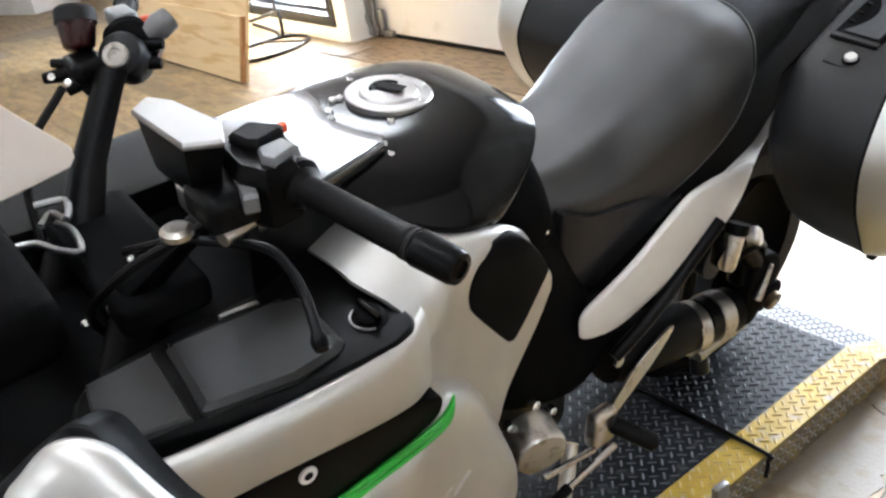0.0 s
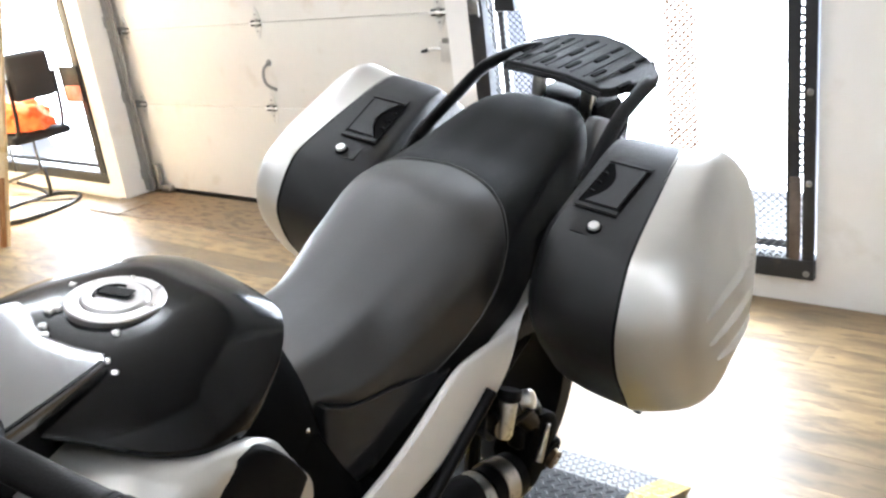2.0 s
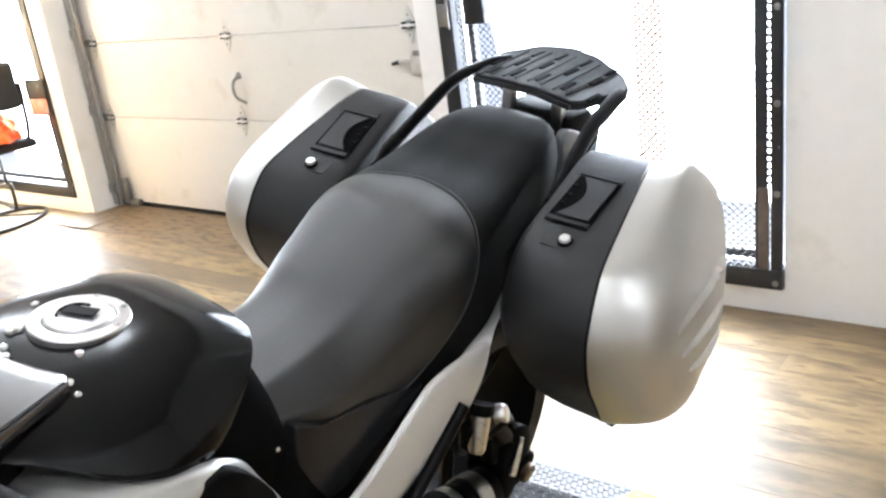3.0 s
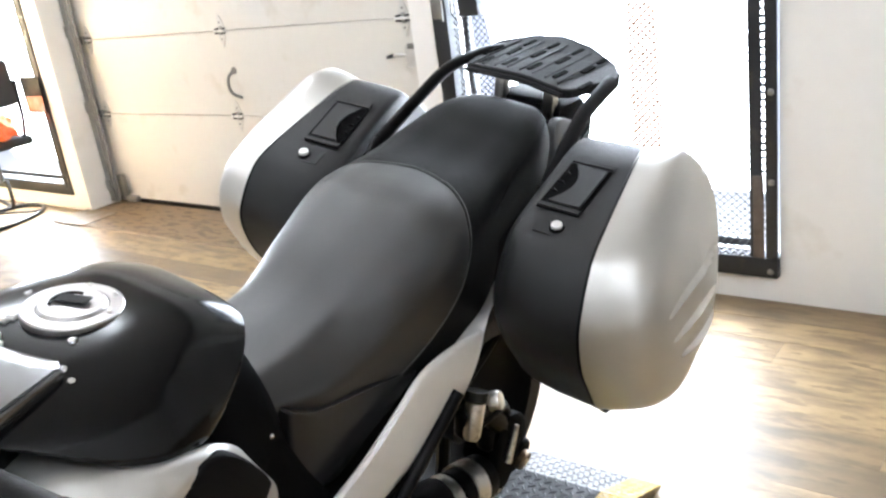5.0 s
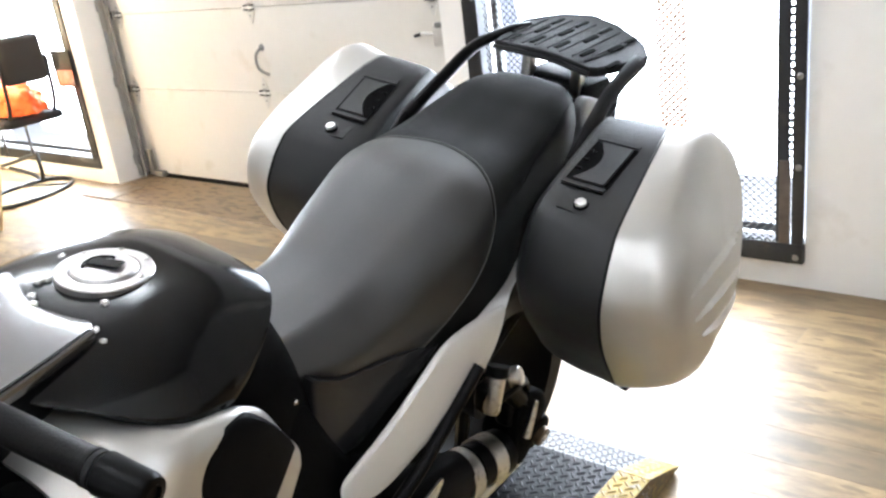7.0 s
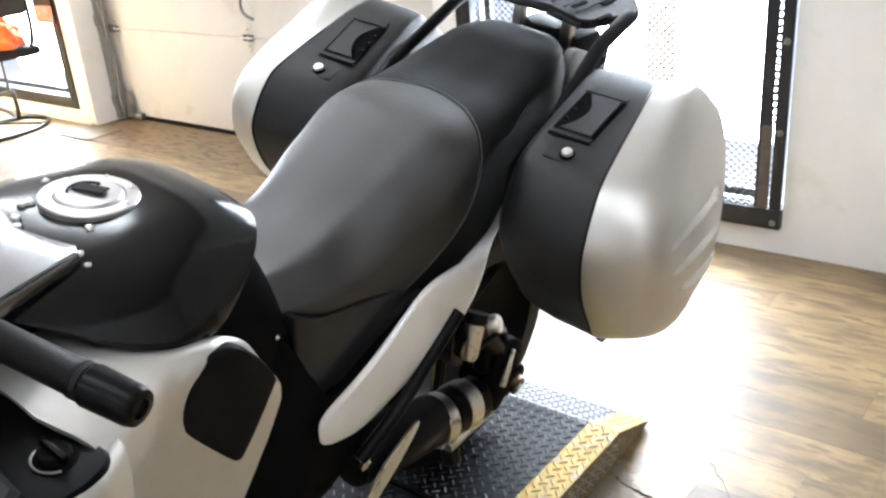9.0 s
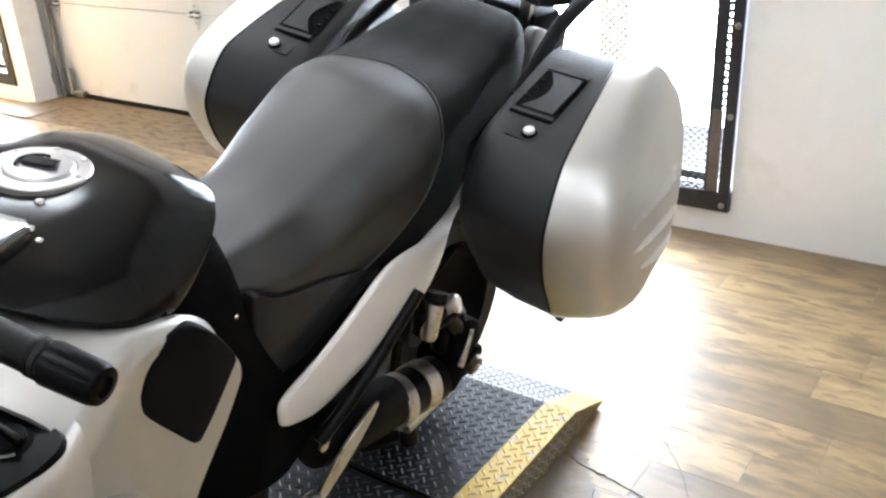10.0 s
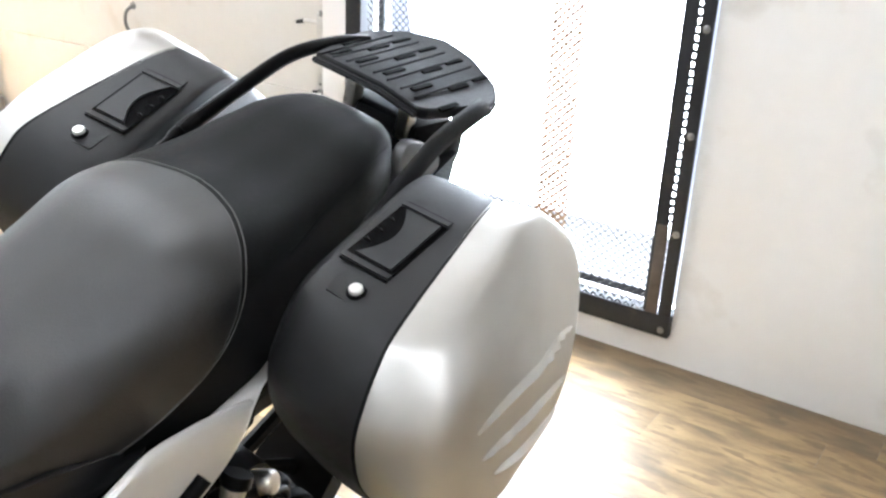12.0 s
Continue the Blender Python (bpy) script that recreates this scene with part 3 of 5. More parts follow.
lugs("tread_pattern", LIFT_R - YELLOW, LIFT_R - 0.012, BREAK + 0.003, TOE - 0.004, LUG_YELLOW)
lugs("tread_pattern", -1.2, 0.42, 0.008, LIFT_Z - 0.006, LUG_BARE, True)

# ---- plywood, chair and far clutter ----
lean = pose(-4.15, 0.9, 0.0, -14.6, 0, 0)
ply = thing("plywood_sheet", box((-1.9, 0.0, 0.012), (0, 0.018, 1.6), 0.001, 1, None), PLY, "tall pale plywood sheet leaning back on the floor", "plywood")
ply.matrix_world = lean
low = holder("plywood_board", lean, "low plywood board leaning before a taller sheet", "plywood")
part("board", box((-1.9, -0.030, 0.008), (-0.035, -0.003, 0.41), 0.001, 1), PLY, low)
part("edge_strip", box((-0.034, -0.030, 0.006), (-0.006, -0.002, 0.41), 0.002, 1), PLY_EDGE, low, "raw brown end strip")

chair = holder("visitor_chair", pose(-4.8, 1.48, 0), "black tube-framed chair with upholstered seat and back", "chair")
ring = spline([(-0.02, 0.27, 0.013), (0.14, 0.12, 0.013), (0.20, -0.11, 0.013), (0.17, -0.29, 0.013), (0.0, -0.32, 0.013), (-0.24, -0.16, 0.013), (-0.28, 0.10, 0.013), (-0.22, 0.25, 0.013)], 6, True)
part("base_ring", tube(ring + ring[:2], 0.0135, 8), BLACK_TUBE, chair)
part("crossbar", tube([(-0.26, 0.0, 0.02), (0.10, 0.18, 0.02)], 0.009, 8), BLACK_TUBE, chair)
for x0, x1, z1 in ((-0.30, -0.68, 0.16), (0.06, -0.285, 0.19)):
    part("leg", tube(spline([(x0, 0.02, 0.50), ((x0 + x1) / 2, 0.10, (0.50 + z1) / 2), (x1, 0.18, z1)], 5), 0.009, 8), BLACK_TUBE, chair)
part("leg_frame", tube(spline([(-0.98, 0.18, 0.043), (-0.62, 0.18, 0.118), (-0.28, 0.18, 0.195), (-0.235, 0.18, 0.18), (-0.25, 0.18, 0.02), (-0.39, 0.18, 0.05), (-0.70, 0.18, 0.07)], 4), 0.014, 8), BLACK_TUBE, chair)
part("seat", box((-0.34, -0.20, 0.485), (0.26, 0.20, 0.545), 0.025, 3), CLOTH, chair)
part("backrest", box((0.255, -0.14, 0.75), (0.325, 0.14, 1.04), 0.033, 4), CLOTH, chair)
for s in (-1, 1):
    part("back_post", tube(spline([(0.12, 0.15 * s, 0.50), (0.22, 0.15 * s, 0.53), (0.28, 0.15 * s, 0.64), (0.305, 0.15 * s, 0.90)], 5), 0.0125, 8), BLACK_TUBE, chair)
bm = bmesh.new()
bmesh.ops.create_icosphere(bm, subdivisions=5, radius=1)
for v in bm.verts:
    d = v.co.copy()
    n = noise.noise(d * 1.6 + Vector((3, 1, 2))) * 0.16 + abs(noise.noise(d * 3.1)) * 0.22 + noise.noise(d * 8) * 0.05
    v.co = Vector((d.x * 0.29, d.y * 0.17, max(-0.032, d.z * 0.165))) * (1 + n)
cloth = thing("orange_cloth", bm, ORANGE, "crumpled orange cloth lying on the chair seat", "cloth")
cloth.matrix_world = pose(-4.80, 1.47, 0.595, 0, 0, 0)

sign = holder("window_sign", pose(-4.60, 1.775, 0.66), "small dark and red sign hung inside the window", "sign")
part("panel", box((-0.09, -0.008, 0.0), (0.14, 0.0, 0.235), 0.004), SATIN, sign)
part("lower_field", box((-0.06, -0.012, 0.01), (0.135, -0.0085, 0.11), 0.002), SIGN_RED, sign, "faded red lower half of the sign")
part("hanger", tube([(0.1, -0.004, 0.0), (0.12, -0.004, -0.5)], 0.004, 6), BLACK_TUBE, sign)

crate = holder("storage_box", pose(-9.9, 1.15, 0, 0, 0, 20), "white and blue plastic storage box on the floor", "box")
part("body", box((-0.4, -0.3, 0.0), (0.4, 0.3, 0.32), 0.02), WHITE_MARK, crate)
part("lid", box((-0.42, -0.32, 0.32), (0.42, 0.32, 0.36), 0.01), material("blue_plastic", (0.1, 0.2, 0.5), 0.4), crate, "blue lid")

# ---- the motorcycle, built upright round its wheel line and leaned on its side stand ----
bike = holder("motorcycle", pose(-0.176, 0, LIFT_Z + 0.002, 0, 11.8, 0), "silver and black touring motorcycle with side cases leaning on the lift", "motorcycle")


def curve(table, n=5):
    return [tuple(p) for p in spline(table, n)]


def mirror_bm(bm):
    for v in bm.verts:
        v.co.x = -v.co.x
    return bm


# seat: stations of y, top, half width, shoulder height, lower edge
def seat_ring(y, top, w, sh, low):
    f = max(0.0, min(1.0, (-0.24 - y) / 0.12))
    half = [(0, top), (0.35 * w, top - 0.002), (0.62 * w, top - 0.08 * (top - sh)), ((0.86 - 0.06 * f) * w, top - (0.37 + 0.13 * f) * (top - sh)), ((0.985 - 0.015 * f) * w, sh), (1.0 * w, sh - 0.3 * (sh - low)), (0.99 * w, low + 0.012), (0.94 * w, low), (0.4 * w, low)]
    half = [tuple(p) for p in spline(half, 3)]
    return [(x, y, z) for x, z in half] + [(-x, y, z) for x, z in half[-1:0:-1]]


SEAT = [(-0.500, 0.768, 0.120, 0.745, 0.708), (-0.42, 0.782, 0.144, 0.738, 0.690), (-0.33, 0.804, 0.144, 0.742, 0.673), (-0.22, 0.860, 0.158, 0.790, 0.664), (-0.12, 0.911, 0.171, 0.844, 0.681), (-0.03, 0.926, 0.162, 0.876, 0.699),
        (0.06, 0.938, 0.148, 0.908, 0.731), (0.14, 0.962, 0.139, 0.932, 0.772), (0.21, 0.986, 0.134, 0.940, 0.808), (0.27, 0.991, 0.116, 0.932, 0.836), (0.31, 0.978, 0.088, 0.915, 0.856), (0.332, 0.955, 0.065, 0.900, 0.869)]
STATIONS = np.array(curve(SEAT, 6))
saddle = part("seat", loft([seat_ring(*s) for s in STATIONS]), VINYL, bike, "charcoal vinyl stepped seat", 50)


# arched double stitch line between the rider's and the passenger's seat, running down both sides
def seat_half(y):
    """The seat's section at a station, from the middle of its top down to its lower edge."""
    return np.array(seat_ring(y, *(float(np.interp(y, STATIONS[:, 0], STATIONS[:, k])) for k in (1, 2, 3, 4)))[:22])


def seat_skin(y, run, lift=0.0):
    """A place of the seat's skin: its station and the share of the way from the middle to the lower edge."""
    half = seat_half(y)
    steps = np.concatenate([[0], np.cumsum(np.linalg.norm(np.diff(half, axis=0), axis=1))])
    q = run * steps[-1]
    x, z = np.interp(q, steps, half[:, 0]), np.interp(q, steps, half[:, 2])
    return (float(x) * (1 + lift / 0.15), y, float(z) + lift * max(0.0, 1 - run))


# share of the way down the side, station
SEAM = ((0.0, -0.020), (0.10, -0.023), (0.22, -0.036), (0.34, -0.056), (0.45, -0.074), (0.55, -0.082), (0.64, -0.090), (0.72, -0.108), (0.79, -0.140), (0.85, -0.180), (0.91, -0.222), (0.985, -0.275))
for off in (0.0, 0.009):
    half = [seat_skin(y + off, r, 0.0004) for r, y in spline(SEAM, 4)]
    part("stitching", tube([(-x, y, z) for x, y, z in half[:0:-1]] + half, 0.0010, 6), THREAD, saddle, "grey double stitching")
rows = []
for r in np.linspace(0.0, 0.97, 30):
    stop = float(np.interp(r, [q[0] for q in spline(SEAM, 4)], [q[1] for q in spline(SEAM, 4)]))
    rows.append([seat_skin(float(y), float(r), 0.0012) for y in np.linspace(-0.496, stop - 0.001, 40)])
part("rider_panel", loft([[(-x, y, z) for x, y, z in row] for row in rows[:0:-1]] + rows, False, False), SMOOTH_VINYL, saddle, "smooth grey vinyl rider panel", 60)
edge = [seat_skin(float(y), r, 0.0002) for y, r in spline([(0.02, 0.52), (0.10, 0.46), (0.20, 0.44), (0.28, 0.44), (0.315, 0.36), (0.325, 0.2)], 5)]
part("piping", tube(edge + [(-x, y, z) for x, y, z in edge[::-1]], 0.0012, 6), VINYL, saddle)


# fuel tank: y, top, half width, shoulder, lower edge
def tank_ring(y, top, w, low):
    """A broad dome, cut off at its lower edge."""
    base = min(low - 0.004, 0.805)
    end = math.acos(min(0.97, (low - base) / (top - base)) ** 1.25)
    full = w / math.sin(end) ** 0.7
    half = [(full * math.sin(a) ** 0.7, base + (top - base) * max(0.0, math.cos(a)) ** 0.8) for a in (end * k / 22 for k in range(23))] + [(w - 0.003, low - 0.005), (w - 0.012, low - 0.006)]
    return [(x, y, z) for x, z in half] + [(-x, y, z) for x, z in half[:0:-1]]


TANK = [(-0.90, 0.938, 0.106, 0.920), (-0.85, 0.942, 0.152, 0.905), (-0.79, 0.946, 0.198, 0.873), (-0.73, 0.949, 0.215, 0.849), (-0.68, 0.951, 0.206, 0.838), (-0.64, 0.951, 0.192, 0.845), (-0.61, 0.949, 0.179, 0.861), (-0.58, 0.942, 0.164, 0.881), (-0.555, 0.932, 0.144, 0.898), (-0.535, 0.922, 0.116, 0.907), (-0.528, 0.916, 0.09, 0.909)]
tank = part("fuel_tank", loft([tank_ring(*s) for s in curve(TANK, 6)]), GLOSS, bike, "gloss black fuel tank", 60)
CAP = Vector((0.002, -0.698, 0.9512))
part("filler_ring", turned(((-0.01, 0.0605), (0.001, 0.0605), (0.003, 0.0585), (0.0035, 0.0435), (0.001, 0.0415), (-0.006, 0.0415)), CAP, CAP + Vector((0, 0.02, 0.4)), 48), CAP_RING, tank, "bright filler ring")
cap = part("filler_cap", turned(((-0.006, 0.041), (0.003, 0.041), (0.006, 0.038), (0.007, 0.0)), CAP, CAP + Vector((0, 0.02, 0.4)), 40), CAP_ALLOY, tank, "silver locking filler cap")
part("key_flap", box((-0.020, -0.008, 0.009), (0.022, 0.012, 0.0115), 0.001, 1, Matrix.Translation(CAP) @ pose(0, 0, 0, -3, 0, 25)), SATIN, cap)
part("key_slot", tube([CAP + Vector((0.022 * math.cos(a), 0.022 * math.sin(a) - 0.004, 0.0098)) for a in (radians(d) for d in range(100, 250, 15))], 0.002, 6), SATIN, cap)
for k in range(7):
    a = radians(20 + 360 / 7 * k)
    c = CAP + Vector((0.052 * math.cos(a), 0.052 * math.sin(a), 0.0035))
    part("screw", turned(((-0.002, 0.0034), (0.0004, 0.0034), (0.001, 0.0024)), c, c + Vector((0, 0, 1)), 10), STEEL, tank)
for x, y in ((-0.100, -0.714), (-0.078, -0.708), (-0.036, -0.765), (-0.034, -0.755), (-0.008, -0.789), (0.010, -0.797), (0.062, -0.739), (0.094, -0.774), (0.113, -0.777)):
    z = float(np.interp(abs(x), (0, 0.07, 0.13), (0.949, 0.945, 0.927)))
    part("tank_bolt", turned(((-0.004, 0.0062), (0.002, 0.0062), (0.0045, 0.005), (0.0056, 0.002)), (x, y, z), (x + 0.12 * x, y, z + 1), 12), STEEL, tank)
# black skirt between tank, seat and frame
rows = []
for y, top, w, low in curve([(-0.70, 0.89, 0.172, 0.76), (-0.62, 0.895, 0.172, 0.72), (-0.57, 0.888, 0.165, 0.68), (-0.54, 0.878, 0.158, 0.65), (-0.515, 0.850, 0.150, 0.63), (-0.487, 0.79, 0.140, 0.61), (-0.46, 0.73, 0.128, 0.60)], 4):
    half = spline([(0, top), (0.45 * w, top - 0.008), (0.76 * w, top - 0.045), (0.93 * w, top - 0.09), (w, top - 0.13), (w, low)], 4)
    rows.append([(x, y, z) for x, z in half] + [(-x, y, z) for x, z in half[:0:-1]])
part("tank_skirt", loft(rows), MATTE, bike, "black skirt behind the tank", 60)
part("under_seat_body", loft([[(w, y, z0), (w, y, z1), (-w, y, z1), (-w, y, z0)] for y, w, z0, z1 in ((-0.56, 0.11, 0.45, 0.68), (-0.42, 0.115, 0.42, 0.685), (-0.2, 0.13, 0.45, 0.70), (0.02, 0.13, 0.56, 0.75))]), MATTE, bike)

# gunmetal cover ahead of the tank, with black flanks
top = [np.array(p) for p in ((-0.098, -0.83), (-0.092, -0.80), (-0.078, -0.778), (-0.045, -0.783), (-0.015, -0.793), (0.02, -0.797), (0.06, -0.788), (0.095, -0.776), (0.108, -0.782), (0.114, -0.80), (0.128, -0.86), (0.142, -0.93), (0.150, -0.985), (0.10, -1.0), (-0.08, -1.0), (-0.105, -0.98), (-0.102, -0.90))]
cover = part("tank_front_cover", pillow(top, lambda u, v, w: (u, v, 0.948 + 0.05 * (v + 0.8) + w), 0.004, 0.014, ((1.0, 0.0), (0.985, 0.8), (0.9, 1.0), (0.6, 1.1), (0.3, 1.2))), GUN, bike, "gunmetal front tank cover", 30)
for x, y in ((0.047, -0.851), (-0.047, -0.853), (0.055, -0.892)):
    part("screw", turned(((0, 0.0075), (0.002, 0.0075), (0.0045, 0.005)), (x, y, 0.948 + 0.05 * (y + 0.8)), (x, y, 1.1), 10), STEEL, cover)
part("cover_flank", sheet([[(0.108, -0.785, 0.952), (0.126, -0.86, 0.950), (0.140, -0.93, 0.947), (0.150, -1.0, 0.943)], [(0.112, -0.815, 0.925), (0.126, -0.87, 0.915), (0.142, -0.93, 0.907), (0.155, -1.0, 0.900)], [(0.106, -0.835, 0.880), (0.118, -0.88, 0.866), (0.130, -0.93, 0.852), (0.150, -1.0, 0.850)]], 0.004), SATIN, bike)

# black side cover under the seat
side = spline([(-0.488, 0.732), (-0.464, 0.724), (-0.435, 0.711), (-0.379, 0.699), (-0.313, 0.688), (-0.241, 0.675), (-0.210, 0.664), (-0.201, 0.652), (-0.251, 0.623), (-0.321, 0.595), (-0.380, 0.565), (-0.415, 0.558), (-0.470, 0.570), (-0.486, 0.612), (-0.490, 0.678)], 4, True)
for s in (1, -1):
    bm = pillow(side, lambda u, v, w: (0.145 + w + 0.02 * (u + 0.4), u, v), 0.008, 0.03, ((1.0, 0.0), (0.985, 0.5), (0.95, 0.8), (0.6, 1.0), (0.3, 1.1)))
    part("side_cover", bm if s > 0 else mirror_bm(bm), SIDE_BLACK, bike, "black plastic side cover")

# silver tail panel running from its low tip to the tail
panel = spline([(-0.463, 0.496), (-0.470, 0.515), (-0.472, 0.540), (-0.463, 0.553), (-0.442, 0.564), (-0.388, 0.586), (-0.335, 0.614), (-0.27, 0.656), (-0.222, 0.682), (-0.165, 0.688), (-0.11, 0.686), (-0.052, 0.679), (-0.050, 0.650), (-0.068, 0.607), (-0.103, 0.566), (-0.15, 0.533), (-0.21, 0.518), (-0.30, 0.495), (-0.378, 0.475), (-0.435, 0.484)], 4, True)
for s in (1, -1):
    bm = pillow(panel, lambda u, v, w: (0.185 + w, u, v), 0.010, 0.004, ((1.0, 0.0), (0.985, 0.4), (0.93, 0.75), (0.7, 0.95), (0.3, 1.0)))
    part("tail_panel", bm if s > 0 else mirror_bm(bm), BRIGHT_SILVER, bike, "silver painted tail side panel")
    rows = []
    edges = [(-0.125, 0.650, -0.085, 0.622), (-0.08, 0.670, -0.048, 0.665), (-0.02, 0.694, -0.029, 0.709), (0.014, 0.727, 0.007, 0.751), (0.040, 0.754, 0.029, 0.773), (0.065, 0.782, 0.050, 0.791), (0.090, 0.800, 0.074, 0.803), (0.15, 0.835, 0.13, 0.835)]
    for ya, za, yb, zb in curve(edges, 4):
        rows.append([(0.187, yb, zb), (0.176, (ya + yb) / 2, (za + zb) / 2 + 0.003), (0.160, ya, za), (0.155, ya, za - 0.02), (0.182, yb, zb - 0.02)])
    bm = loft(rows)
    part("tail_strip", bm if s > 0 else mirror_bm(bm), BRIGHT_SILVER, bike, "thin silver strip beside the seat")
part("tail_body", loft([[(x * s, y, z) for x, z, s in ((w, z0, 1), (w, z1, 1), (w, z1, -1), (w, z0, -1))] for y, w, z0, z1 in ((-0.2, 0.15, 0.55, 0.74), (0.1, 0.15, 0.66, 0.82), (0.35, 0.12, 0.78, 0.87), (0.50, 0.09, 0.84, 0.90))]), PLASTIC, bike)

# side cases
CASE = [(-0.054, 0.857), (-0.027, 0.883), (0.037, 0.911), (0.118, 0.940), (0.19, 0.965), (0.24, 0.973), (0.262, 0.966), (0.318, 0.931), (0.389, 0.882), (0.441, 0.803), (0.454, 0.709), (0.427, 0.606), (0.352, 0.543), (0.24, 0.519), (0.132, 0.514), (0.059, 0.532), (0.0, 0.600), (-0.059, 0.680), (-0.088, 0.760), (-0.077, 0.814)]
case_line = np.array(spline(CASE, 5, True))
case_mid = np.array((0.20, 0.74))
seam_x = lambda y, z: 0.377 - 0.17 * y - 0.055 * (z - 0.74)
face_x = lambda y, z: 0.494 - 0.145 * y - 0.186 * (z - 0.74)
FACE = [(0.019, 0.884), (0.06, 0.911), (0.111, 0.938), (0.163, 0.968), (0.207, 0.985), (0.245, 0.984), (0.276, 0.974), (0.318, 0.956), (0.388, 0.914), (0.448, 0.834), (0.465, 0.731), (0.433, 0.629), (0.345, 0.58), (0.232, 0.572), (0.135, 0.571), (0.024, 0.624), (-0.017, 0.681), (-0.045, 0.742), (-0.045, 0.8), (-0.023, 0.852)]


def case_ring(g, scale):
    """A ring of the black body, from its inner side to the seam of the lid."""
    d = case_line - case_mid
    q = case_mid + np.stack([d[:, 0] * scale, d[:, 1] * np.where(d[:, 1] > 0, 1 - 0.12 * (1 - scale), scale)], 1)
    return [(0.19 + (seam_x(y, z) - 0.19) * g, y, z - 0.006 * (1 - g)) for y, z in q]


def lid_rings():
    """The lid: a sloping wall from the seam, a soft corner and a slightly domed face."""
    seam = np.array([(seam_x(y, z), y, z) for y, z in case_line])
    corner = np.array([(face_x(y, z), y, z) for y, z in spline(FACE, 5, True)])
    centre = np.array((0.484, 0.185, 0.805))
    out = np.array((1.0, 0, 0))
    a, b, c = seam + (corner - seam) * 0.15 + out * 0.010, seam + (corner - seam) * 0.55 + out * 0.010, corner + (centre - corner) * 0.35
    spread = case_line - case_mid
    rise = np.maximum(0, spread[:, 1] / np.linalg.norm(spread, axis=1)) ** 2
    swell = np.stack([0 * rise, 0 * rise, 0.009 * rise], 1)
    a, b = a + swell * 0.6, b + swell
    rings = [seam - out * 0.004, seam + out * 0.001, a, (a + b) / 2 + out * 0.003, b]
    rings += [(1 - t) ** 2 * b + 2 * t * (1 - t) * (corner + out * 0.006) + t * t * c for t in (0.17, 0.33, 0.5, 0.67, 0.83)]
    return rings + [c] + [corner + (centre - corner) * t for t in (0.5, 0.65, 0.8, 0.92)]


LID = lid_rings()
LID_FACE = np.concatenate(LID[6:])


def lid_point(y, z):
    """The lid's outer skin over a place of its side."""
    d = np.hypot(LID_FACE[:, 1] - y, LID_FACE[:, 2] - z)
    near = np.argsort(d)[:6]
    w = 1 / (d[near] + 0.003) ** 2
    return (float((LID_FACE[near, 0] * w).sum() / w.sum()), y, z)


def on_case(u, y, w=0.0):
    """A point of the case's sloping top: u across, y along, w above it."""
    z = float(np.interp(y, (-0.054, -0.027, 0.037, 0.118, 0.19, 0.24), (0.853, 0.879, 0.907, 0.936, 0.961, 0.969)))
    z += 0.0027 - 0.0042 * max(0.0, 1 - (u - 0.19) / 0.17)
    return Vector((u, y - 0.35 * w, z + 0.94 * w))


FAR_CASE = Matrix.Translation((-0.323, 0.149, 0.794)) @ Euler((0.039, 0.009, 0.147)).to_matrix().to_4x4() @ Matrix.Translation((0.3, -0.15, -0.8))


